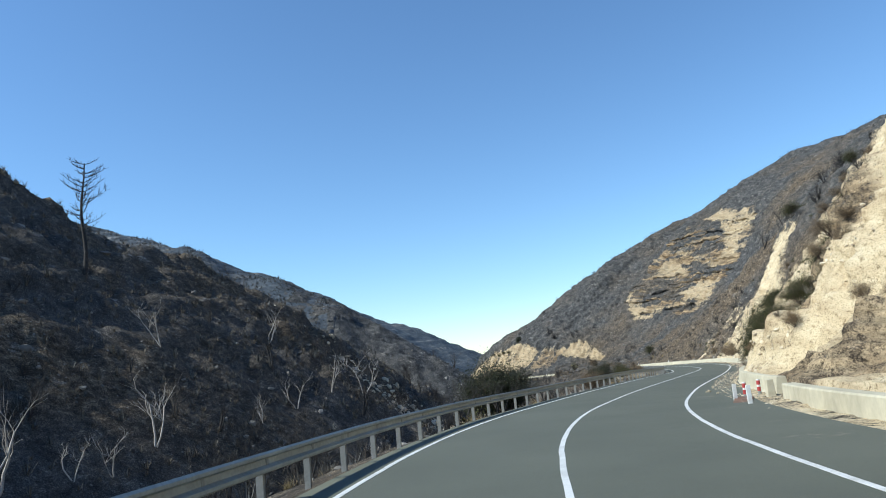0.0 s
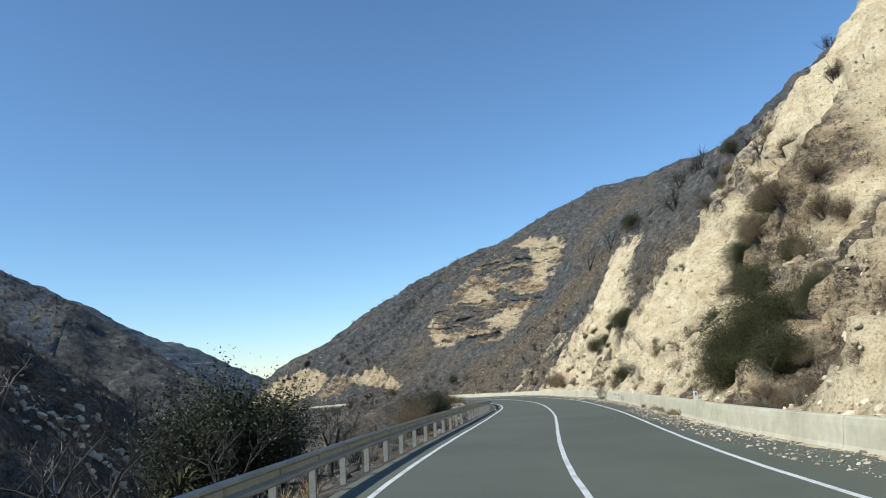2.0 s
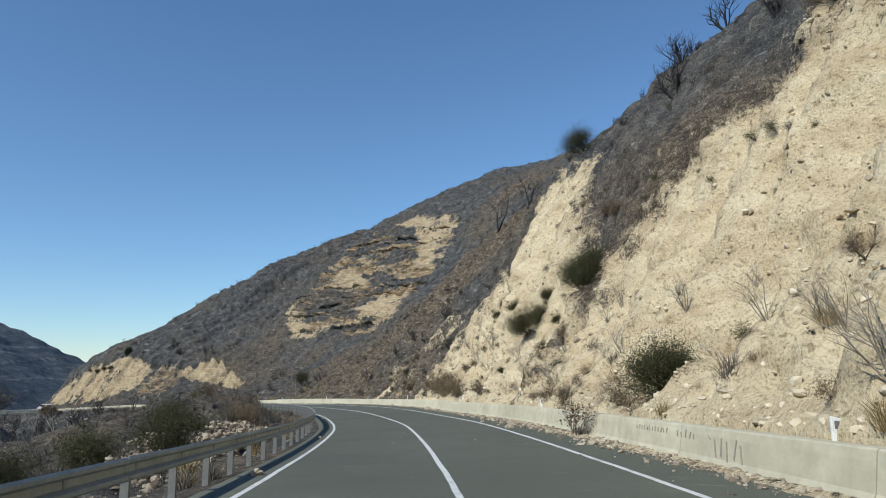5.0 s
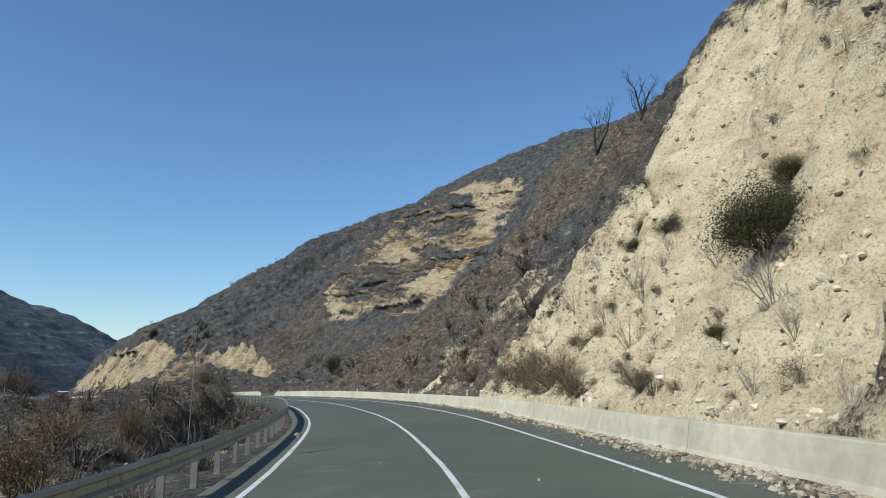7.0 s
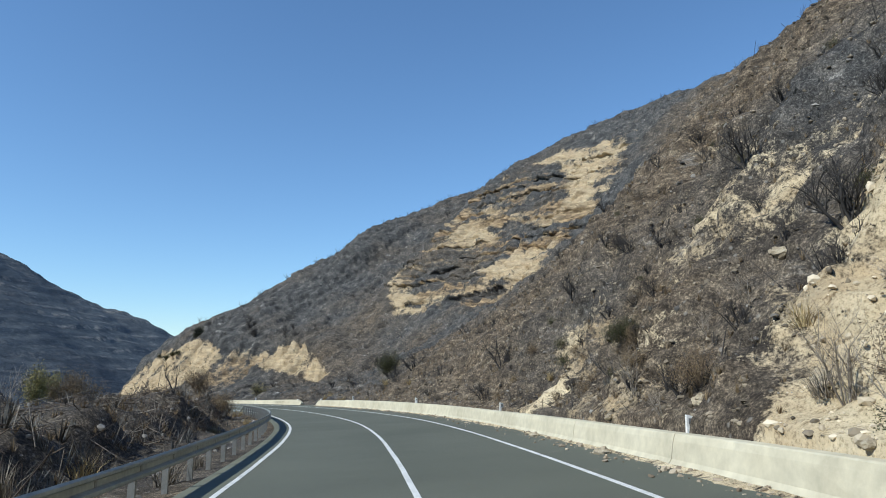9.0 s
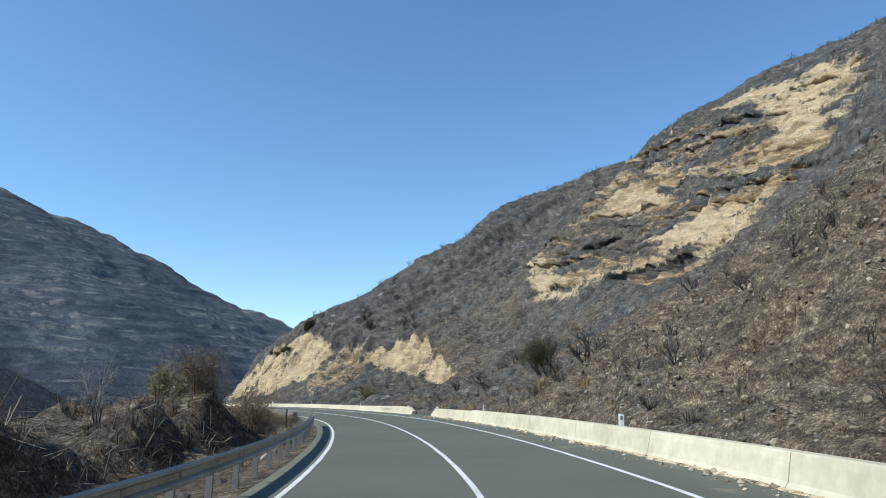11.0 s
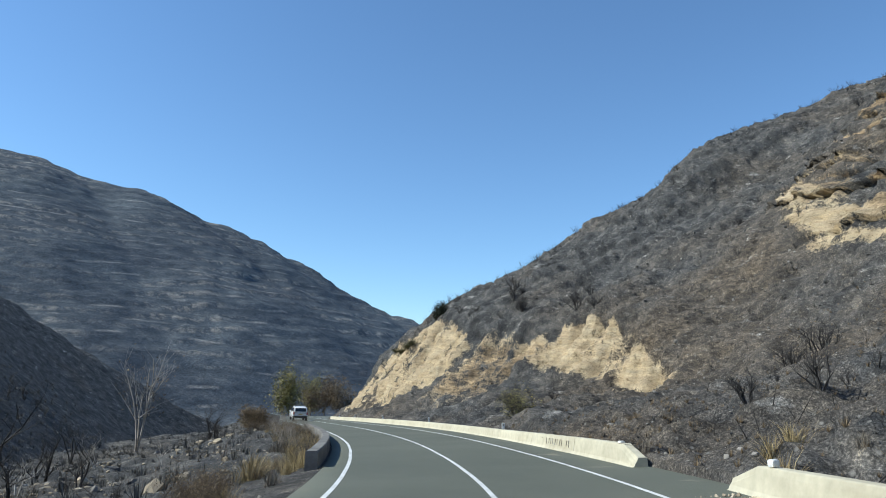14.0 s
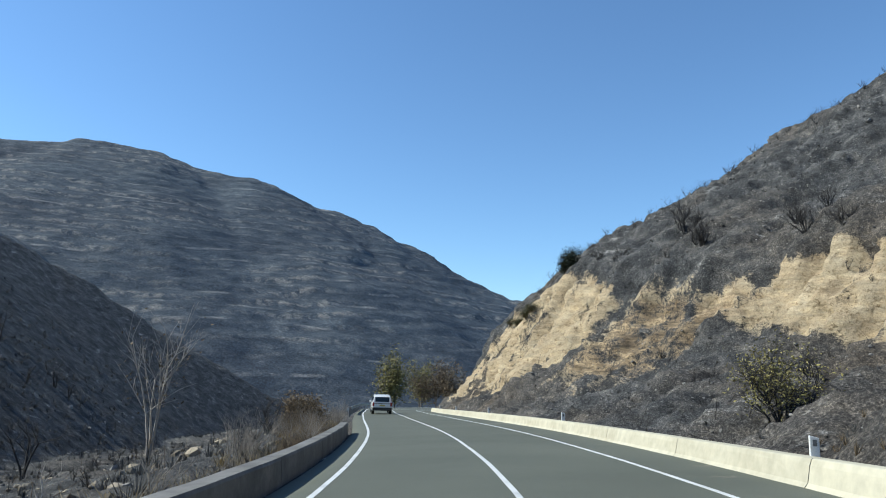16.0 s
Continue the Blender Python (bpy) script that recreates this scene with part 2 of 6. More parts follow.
    edge = maths(t, "ADD", at.outputs["Fac"], maths(t, "MULTIPLY", maths(t, "SUBTRACT", mid, 0.5), 1.7))
    edge = maths(t, "ADD", edge, maths(t, "MULTIPLY", maths(t, "SUBTRACT", fine, 0.5), 1.1))
    edge = maths(t, "ADD", edge, maths(t, "MULTIPLY", maths(t, "SUBTRACT", grit, 0.5), 0.7))
    edge = colour_ramp(t, edge, [(0.36, (0, 0, 0)), (0.66, (1, 1, 1))])
    wire(t, mix(t, edge, burnt, rock), b.inputs["Base Color"])
    b.inputs["Roughness"].default_value = 0.95
    b.inputs["Specular IOR Level"].default_value = 0.15
    hgt = maths(t, "ADD", noise_node(t, 2.2, 10, 0.72, coord), maths(t, "MULTIPLY", noise_node(t, 11, 6, 0.7, coord), 0.4))
    hgt = maths(t, "SUBTRACT", hgt, maths(t, "MULTIPLY", vor.outputs["Distance"], 0.25))
    hgt = maths(t, "ADD", hgt, maths(t, "MULTIPLY", maths(t, "MINIMUM", joint.outputs["Distance"], 0.1), 0.8))
    bump(t, b, hgt, 0.8, 0.2)
    return m


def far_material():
    """Burnt terraced slopes seen from far away, the blue of haze put into their greys."""
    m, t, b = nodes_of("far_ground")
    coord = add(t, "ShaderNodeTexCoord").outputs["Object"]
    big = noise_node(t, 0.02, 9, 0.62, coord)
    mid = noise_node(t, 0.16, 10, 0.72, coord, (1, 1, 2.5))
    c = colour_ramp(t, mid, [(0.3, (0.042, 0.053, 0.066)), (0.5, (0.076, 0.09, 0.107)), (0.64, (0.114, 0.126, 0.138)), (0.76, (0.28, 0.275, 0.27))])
    at = t.nodes.new("ShaderNodeAttribute")
    at.attribute_name = "walls"
    stone = maths(t, "MULTIPLY", at.outputs["Fac"], colour_ramp(t, noise_node(t, 0.3, 8, 0.7, coord), [(0.45, (0, 0, 0)), (0.6, (1, 1, 1))]), True)
    c = mix(t, stone, c, (0.3, 0.28, 0.25))
    split = add(t, "ShaderNodeSeparateXYZ")
    wire(t, coord, split.inputs[0])
    # terrace relief put into the colour: pale banks, a dark line below each
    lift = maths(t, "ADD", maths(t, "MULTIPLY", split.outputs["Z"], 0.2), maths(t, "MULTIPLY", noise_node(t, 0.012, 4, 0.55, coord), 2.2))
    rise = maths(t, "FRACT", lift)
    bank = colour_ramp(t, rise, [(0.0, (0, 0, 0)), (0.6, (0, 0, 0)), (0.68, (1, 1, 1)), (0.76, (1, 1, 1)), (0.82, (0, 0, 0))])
    torn = colour_ramp(t, noise_node(t, 0.07, 9, 0.72, coord), [(0.5, (0, 0, 0)), (0.66, (0.7, 0.7, 0.7))])
    c = mix(t, maths(t, "MULTIPLY", bank, torn, True), c, (0.34, 0.325, 0.3))
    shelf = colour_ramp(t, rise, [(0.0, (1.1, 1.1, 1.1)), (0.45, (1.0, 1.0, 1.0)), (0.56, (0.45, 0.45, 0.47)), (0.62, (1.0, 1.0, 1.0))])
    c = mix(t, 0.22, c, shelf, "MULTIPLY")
    c = mix(t, 0.6, c, colour_ramp(t, noise_node(t, 1.6, 8, 0.78, coord), [(0.37, (0.35, 0.35, 0.35)), (0.5, (0.95, 0.95, 0.95)), (0.66, (2.0, 2.0, 2.0))]), "MULTIPLY")
    c = mix(t, 0.6, c, colour_ramp(t, big, [(0.3, (0.45, 0.45, 0.5)), (0.7, (1.4, 1.35, 1.25))]), "MULTIPLY")
    wire(t, c, b.inputs["Base Color"])
    b.inputs["Roughness"].default_value = 0.95
    b.inputs["Specular IOR Level"].default_value = 0.1
    bump(t, b, noise_node(t, 0.5, 10, 0.7, coord), 0.8, 0.7)
    return m


ASPHALT = asphalt_material()
HILL = hill_material()
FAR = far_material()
LINE_PAINT = simple("line_paint", [(0.3, (0.5, 0.5, 0.48)), (0.55, (0.74, 0.74, 0.72))], 1.6, 0.6, fine=30)
CONCRETE = simple("concrete", [(0.3, (0.45, 0.405, 0.295)), (0.5, (0.55, 0.505, 0.375)), (0.75, (0.62, 0.575, 0.44))], 0.35, 0.85, bump_scale=14, distance=0.01, vary=0.05)
ZINC = simple("zinc", [(0.3, (0.26, 0.275, 0.255)), (0.7, (0.39, 0.405, 0.38))], 1.2, 0.5, 0.3, bump_scale=20, distance=0.002)
STEEL_POST = simple("steel_post", [(0.3, (0.2, 0.2, 0.19)), (0.7, (0.32, 0.32, 0.3))], 2.0, 0.6, 0.3, distance=0.002)
WHITE_PAINT = simple("white_paint", [(0.3, (0.66, 0.66, 0.63)), (0.6, (0.82, 0.82, 0.8))], 5, 0.6, distance=0.002)
RED_PAINT = simple("red_paint", [(0.3, (0.3, 0.03, 0.03)), (0.6, (0.45, 0.05, 0.05))], 6, 0.6, distance=0.002)
GLASS_GREY = simple("reflector_grey", [(0.3, (0.1, 0.1, 0.1)), (0.6, (0.2, 0.2, 0.2))], 20, 0.3)


# ---- building helpers ----
def mesh_of(name, verts, faces, material, smooth=False):
    me = bpy.data.meshes.new(name)
    me.from_pydata(np.asarray(verts).reshape(-1, 3).tolist(), [], faces)
    me.materials.append(material)
    if smooth:
        me.shade_smooth()
    me.update()
    return me


def thing(name, label, category, m=None, group="", kind=""):
    ob = new(name)
    if m is not None:
        ob.matrix_basis = m
    return tagged(ob, label, category, group, kind)


def part(name, data, parent, label="", m=None):
    """One mesh under a thing or under a part."""
    ob = new(name, data)
    ob.parent = parent
    if m is not None:
        ob.matrix_basis = m
    return tagged(ob, label)


def bm_mesh(name, bm, material, smooth=False):
    me = bpy.data.meshes.new(name)
    bm.to_mesh(me)
    bm.free()
    me.materials.append(material)
    if smooth:
        me.shade_smooth()
    return me


def box_bm(bm, x, y, z, sx, sy, sz, bevel=0.0, m=None):
    """A box with its middle at x, y, z."""
    made = bmesh.ops.create_cube(bm, size=1.0, matrix=(m or Matrix()) @ Matrix.Translation((x, y, z)) @ Matrix.Diagonal((sx, sy, sz, 1)))
    if bevel:
        edges = list({e for v in made["verts"] for e in v.link_edges})
        bmesh.ops.bevel(bm, geom=edges, offset=bevel, segments=2, affect="EDGES", profile=0.6)
    return bm


def grid_faces(n, k):
    i = np.arange((n - 1) * (k - 1))
    a = (i // (k - 1)) * k + i % (k - 1)
    return np.stack([a, a + k, a + k + 1, a + 1], 1).tolist()


def swept(name, ss, profile, material, d0=0.0, smooth=False, closed=True, wobble=0.0):
    """A profile of (d, h) points carried along the road over the stations ss, with ends closed."""
    pr = np.array(profile)
    n, k = len(ss), len(pr)
    dd = d0 if np.ndim(d0) else np.full(n, d0)
    wob = wobble * fbm(np.asarray(ss)[:, None] * 0.7, pr[None, :, 0] * 3, pr[None, :, 1] * 3, 3, 5)
    v = road(np.asarray(ss)[:, None], dd[:, None] + pr[None, :, 0] + wob, pr[None, :, 1])
    faces = []
    last = k if closed else k - 1
    for i in range(n - 1):
        for j in range(last):
            q = (j + 1) % k
            faces.append((i * k + j, i * k + q, (i + 1) * k + q, (i + 1) * k + j))
    if closed:
        faces.append(tuple(range(k))[::-1])
        faces.append(tuple((n - 1) * k + j for j in range(k)))
    return mesh_of(name, v, faces, material, smooth)


def attribute(me, name, values):
    a = me.attributes.new(name, "FLOAT", "POINT")
    a.data.foreach_set("value", np.asarray(values, np.float32).ravel())


def polygon_depth(points, x, y):
    """Signed distance to a polygon's edge, positive inside."""
    p = np.array(points, float)
    best, inside = np.full(x.shape, 1e9), np.zeros(x.shape, bool)
    for (ax, ay), (bx, by) in zip(p, np.roll(p, -1, axis=0)):
        t = np.clip(((x - ax) * (bx - ax) + (y - ay) * (by - ay)) / ((bx - ax) ** 2 + (by - ay) ** 2), 0, 1)
        best = np.minimum(best, np.hypot(x - ax - t * (bx - ax), y - ay - t * (by - ay)))
        inside ^= ((ay > y) != (by > y)) & (x < (bx - ax) * (y - ay) / (by - ay + 1e-12) + ax)
    return np.where(inside, best, -best)


def cubic(x, xs, ys):
    """Catmull-Rom through the columns ys at xs (uneven steps)."""
    xs, ys = np.asarray(xs, float), np.asarray(ys, float)
    m = np.gradient(ys, xs, axis=0)
    i = np.clip(np.searchsorted(xs, x) - 1, 0, len(xs) - 2)
    h = xs[i + 1] - xs[i]
    t = np.clip((x - xs[i]) / h, 0, 1)
    if ys.ndim > 1:
        h, t = h[:, None], t[:, None]
    return (2 * t ** 3 - 3 * t ** 2 + 1) * ys[i] + (t ** 3 - 2 * t ** 2 + t) * h * m[i] + (3 * t ** 2 - 2 * t ** 3) * ys[i + 1] + (t ** 3 - t ** 2) * h * m[i + 1]


# ---- ground far and wide ----
RIDGES = (  # the fall of the sides, how round the crest is, then the crest line as x, y, z
    (0.8, 4.0, ((-150, -60, 80), (-62, 30, 40), (-42, 52, 22.6), (-34, 60, 16.2), (-28, 69, 12.4), (-24, 80, 10.8), (-19, 92, 8), (-14, 104, 1))),
    (0.62, 14.0, ((-230, 200, 95), (-119, 220, 58), (-98, 214, 51), (-78, 208, 42), (-47, 194, 29.5), (-32, 185, 21.5), (-20, 182, 14))),
    (0.6, 14.0, ((-420, 330, 110), (-330, 400, 97), (-274, 444, 101), (-248, 474, 109), (-225, 489, 107), (-197, 505, 98), (-177, 513, 96), (-140, 529, 81.5), (-101, 541, 62.5), (-70, 547, 46.5), (-38, 550, 34.5), (35, 575, 2))),
    (0.95, 6.0, ((-170, 240, 45), (-94, 301, 22), (-86, 307, 10))),
    (0.5, 14.0, ((190, -60, 70), (200, 60, 75), (210, 160, 78))),
)


def far_height(x, y):
    z = np.full(np.shape(x), -17.0)
    for fall, soft, pts in RIDGES:
        rise = np.full(np.shape(x), -99.0)
        for (ax, ay, az_), (bx, by, bz) in zip(pts, pts[1:]):
            t = np.clip(((x - ax) * (bx - ax) + (y - ay) * (by - ay)) / ((bx - ax) ** 2 + (by - ay) ** 2), 0, 1)
            dist = np.hypot(x - ax - t * (bx - ax), y - ay - t * (by - ay))
            rise = np.maximum(rise, az_ + t * (bz - az_) - fall * (np.sqrt(dist ** 2 + soft ** 2) - soft))
        gap = np.maximum(6 - abs(rise - z), 0)
        z = np.maximum(z, rise) + gap ** 2 / 24
    return z


def valley_cap(s, d):
    """How high over the road the far bank may stand at d metres beyond it: it comes closest at the first bend."""
    first = ramp(-np.asarray(s, float), -118, -92)
    return (1 - first) * (-6 + 0.75 * np.maximum(d - 26, 0)) + first * (-8 + 0.9 * np.maximum(d - 12, 0))


def far_relief(x, y, z):
    gap = 2.4 + 2.6 * ramp(y, 240, 330)
    step = (z + 2 * fbm(x * 0.009, y * 0.009, 0 * x, 3, 8)) / gap
    terrace = (np.floor(step) + ramp(step - np.floor(step), 0.6, 0.9) - step) * (0.2 * gap * (0.3 + 0.7 * ramp(y, 240, 330)) + 0.7 * ramp(-y, -130, -110))
    return (2.2 - 0.9 * ramp(y, 240, 330) - 1.0 * ramp(-y, -120, -100)) * fbm(x * 0.035, y * 0.035, 0 * x, 5, 3) + (1.2 - 0.75 * ramp(y, 280, 380)) * fbm(x * 0.12, y * 0.12, 0 * x, 3, 4) + terrace * ramp(z, -8, 8)


def terrace_wall(x, y, z):
    """Where old dry-stone walls hold the terraces."""
    step = (z + 2 * fbm(x * 0.009, y * 0.009, 0 * x, 3, 8)) / (2.4 + 2.6 * ramp(y, 240, 330))
    f = step - np.floor(step)
    return ramp(f, 0.6, 0.75) * ramp(-f, -0.97, -0.85) * np.clip(0.35 + 1.3 * fbm(x * 0.025, y * 0.025, z * 0.05, 3, 9), 0, 1)


def graded(a, b, c, d, fine, coarse):
    """Stations from a to d, fine between b and c and growing coarser outward."""
    mid = list(np.arange(b, c + fine / 2, fine))
    lo, hi, st = [], [], fine
    x = b
    while x > a:
        st = min(st * 1.06, coarse)
        x -= st
        lo.append(x)
    x, st = c, fine
    while x < d:
        st = min(st * 1.06, coarse)
        x += st
        hi.append(x)
    return np.array(lo[::-1] + mid + hi)


def build_ground():
    xs, ys = graded(-2400, -285, 50, 2400, 2.0, 60), graded(-2000, 60, 580, 3200, 2.0, 60)
    x, y = np.meshgrid(xs, ys, indexing="ij")
    z = far_height(x, y)
    walls = terrace_wall(x, y, z) * ramp(z, -8, 8)
    z = z + far_relief(x, y, z)
    s, d = nearest(x, y)
    s, d = s.reshape(x.shape), d.reshape(x.shape)
    zr = np.interp(s, STEP, LINE[:, 2])
    z = np.where(d < 0, np.minimum(z, zr + valley_cap(s, -d)), z)
    inside = (d > -63) & (d < 136) & (s > -28) & (s < 327)
    z = np.where(inside, np.minimum(z - 3.0, zr - 14.0), z)
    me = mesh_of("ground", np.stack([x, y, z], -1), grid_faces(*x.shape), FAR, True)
    attribute(me, "walls", walls)
    tagged(new("ground", me), "burnt grey hills with old terraces", "hillside", kind="structure")


build_ground()

# ---- hillside over the road: heights by station and distance from the road's middle ----
HILL_D = (5.1, 7, 10, 14, 17, 20, 22.5, 30, 37, 45, 65, 100)
HILL_S = (5, 45, 72, 103, 115, 124, 140, 160, 190, 205, 215, 225, 235, 243, 252, 262, 275, 290)
HILL_NEAR = (
    (0.3, 0.8, 2.5, 6.0, 9.0, 12.0, 14.2, 20.0, 25.0, 30.0, 40.0, 52.0),
    (0.5, 2.0, 4.8, 9.0, 12.5, 16.0, 18.5, 25.0, 30.5, 36.0, 46.0, 58.0),
    (0.6, 2.2, 5.4, 10.3, 14.8, 19.0, 22.1, 30.0, 36.2, 42.0, 52.0, 62.0),
    (0.6, 2.5, 6.8, 14.0, 18.6, 21.7, 23.9, 30.0, 35.0, 40.0, 50.0, 62.0),
    (0.6, 2.3, 6.2, 12.8, 18.8, 21.4, 23.8, 29.6, 34.0, 38.7, 48.4, 61.1),
    (0.6, 2.3, 5.9, 10.6, 14.6, 19.0, 22.0, 28.2, 33.1, 37.5, 47.1, 60.3))
HILL_MID = (
    (0.5, 1.6, 6.4, 11.3, 14.4, 17.2, 19.5, 26.0, 30.7, 35.3, 45.8, 60.4),
    (0.5, 1.7, 4.5, 8.0, 10.8, 13.5, 15.5, 21.0, 26.4, 32.5, 46.0, 63.0),
    (0.2, 0.6, 1.5, 3.2, 4.8, 6.5, 7.9, 12.5, 19.3, 28.0, 46.5, 64.5),
    (0.2, 0.6, 1.3, 2.3, 3.2, 4.3, 5.4, 11.0, 19.0, 28.0, 46.8, 66.0),
    (0.2, 0.6, 1.2, 2.0, 2.6, 3.3, 4.4, 9.0, 18.8, 28.5, 48.0, 67.0),
    (0.2, 0.6, 1.4, 2.2, 2.5, 2.9, 5.5, 10.5, 19.8, 28.5, 47.5, 65.0))
HILL_FAR = (
    (0.2, 0.7, 1.6, 2.6, 3.4, 5.0, 9.6, 13.8, 18.7, 25.0, 41.5, 59.0),
    (0.2, 0.7, 1.8, 4.0, 7.5, 11.3, 12.6, 16.3, 21.0, 26.8, 41.5, 57.0),
    (0.3, 1.2, 3.6, 8.2, 11.6, 14.3, 16.0, 20.8, 26.4, 33.4, 45.0, 57.5),
    (0.3, 1.4, 5.0, 11.4, 14.5, 16.7, 18.0, 22.6, 27.2, 32.2, 41.6, 54.0),
    (0.3, 1.5, 5.5, 11.6, 14.7, 16.9, 18.0, 21.8, 26.5, 31.6, 40.0, 52.0),
    (0.3, 1.4, 5.2, 11.2, 13.8, 15.4, 16.2, 19.4, 24.8, 29.8, 38.5, 50.0))
HILL_H = np.array(HILL_NEAR + HILL_MID + HILL_FAR)
CREAM = (  # how soft the edge is, then the outline of bare rock as (station, height over the road)
    (4.5, ((8, -2), (8, 6), (34, 15), (60, 24), (76, 29), (82, 26), (84, 17), (89, 12), (93, 8), (95, 4), (97, -2))),
    (4.5, ((94, -2), (95, 6), (100, 9.5), (104, 14), (108, 19), (113, 20.5), (116, 13), (119, 8), (122, 4), (122, -2))),
    (1.0, ((243.5, 8.8), (238, 9.9), (234, 10), (231, 9.2), (229, 7), (224.5, 4.8), (221.5, 3.6), (222, 2.6), (225, 2.8), (228, 3.6), (232, 4.3), (236.4, 5), (243, 6.8))),
    (1.2, ((250, 9.3), (257, 11.6), (264, 12.6), (275, 12), (284, 10.4), (290, 7.8), (298, 3), (300, 1), (272, 1), (262, 1.2), (256, 2.2), (251.5, 4), (249, 6.5))),
    (6.0, ((135.6, 1.2), (136.2, 3.2), (137.3, 4), (138.2, 2.6), (137.8, 1.2))),
)
BAND = ((214, 48), (194.6, 41.5), (190.7, 36.6), (190, 30), (190.5, 20), (191, 16), (195, 14), (202, 13), (206, 13.6), (211, 14), (217.5, 12.8), (223, 15.5), (234, 23.3), (236, 27), (231, 29.5), (230, 35), (224, 39.5), (218, 44))
BRIGHT = (  # clean faces within the ledged band
    ((216, 48), (205, 46), (194.6, 41), (191, 36.6), (193.5, 34), (192.5, 31), (191, 27.5), (196.6, 28.5), (200, 33), (206, 39), (212, 44)),
    ((192.7, 22.8), (190.5, 19.5), (190.7, 16.8), (196, 16.8), (203, 17.2), (204, 19), (202, 21.8), (197, 22.5)),
    ((234, 23), (231, 23.8), (221, 20), (217.5, 16), (219, 13.2), (223, 15.7)),
    ((225.4, 30.9), (221, 32.9), (212, 30.5), (210, 27), (214, 27.5), (219.4, 28.4)),
)
CAVES = (  # hollows under the thick ledges
    ((210.5, 15.5), (206.3, 16.5), (196.6, 16.2), (195, 15), (204, 14.2)),
    ((218, 20.6), (217.5, 22.6), (213.8, 22.2), (214.5, 20.4)),
)
BANK = ((241, 2), (240, 8.6), (246, 9.4), (250, 9), (248, 5), (250, 2))  # brown bank between the two scars
EARTH = (  # dark soil lying on the rock; under the near bush also its painted shade
    ((57, 4.6), (53.5, 9), (58, 13), (66, 15.5), (73, 13), (71, 8), (64, 4.6)),
    ((79, 13), (77, 18), (80, 22), (86, 23), (87, 17), (84, 13.5)),
    ((48, 0.8), (45, 3), (47, 5.6), (53, 6), (54.5, 3), (51, 1)),
    ((62, 1), (61, 4), (65, 5), (68, 3), (66, 1)),
    ((120, 3), (116, 7), (121, 12), (128, 8)),
)


def hill_start(s):
    """Where the hillside begins behind the barrier."""
    return 5.12 + 2.6 * ramp(-np.asarray(s, float), -46, -16)


def hill_height(s, d):
    d = 5.1 + (d - hill_start(s)) * (100 / (105.1 - hill_start(s)))
    by_s = cubic(np.asarray(s, float).ravel(), HILL_S, HILL_H)
    dd = np.asarray(d, float).ravel()
    xs = np.array(HILL_D, float)
    m = np.gradient(by_s, xs, axis=1)
    i = np.clip(np.searchsorted(xs, dd) - 1, 0, len(xs) - 2)
    r = np.arange(len(dd))
    h = xs[i + 1] - xs[i]
    t = np.clip((dd - xs[i]) / h, 0, 1)
    a, b, ma, mb = by_s[r, i], by_s[r, i + 1], m[r, i], m[r, i + 1]
    z = (2 * t ** 3 - 3 * t ** 2 + 1) * a + (t ** 3 - 2 * t ** 2 + t) * h * ma + (3 * t ** 2 - 2 * t ** 3) * b + (t ** 3 - t ** 2) * h * mb
    beyond = np.maximum(dd - xs[-1], 0)
    z = z + 0.22 * beyond
    ss = np.asarray(s, float).ravel()
    round_off = ramp(-dd, -40, -10)
    nose = ramp(ss, 264 + 0.15 * dd + 24 * round_off, 296 + 0.45 * dd + 10 * round_off)
    return (z * (1 - nose) - 3 * nose * ramp(dd, 6, 25)).reshape(np.shape(s))


def clean_faces(s, h, wob):
    """How far a place of the ledged band is clean pale rock."""
    clean = np.zeros(np.shape(s))
    for outline in BRIGHT:
        clean = np.maximum(clean, np.clip(0.45 + polygon_depth(outline, s + 2 * wob, h + 1.2 * wob) / 2.2, 0, 1))
    return clean


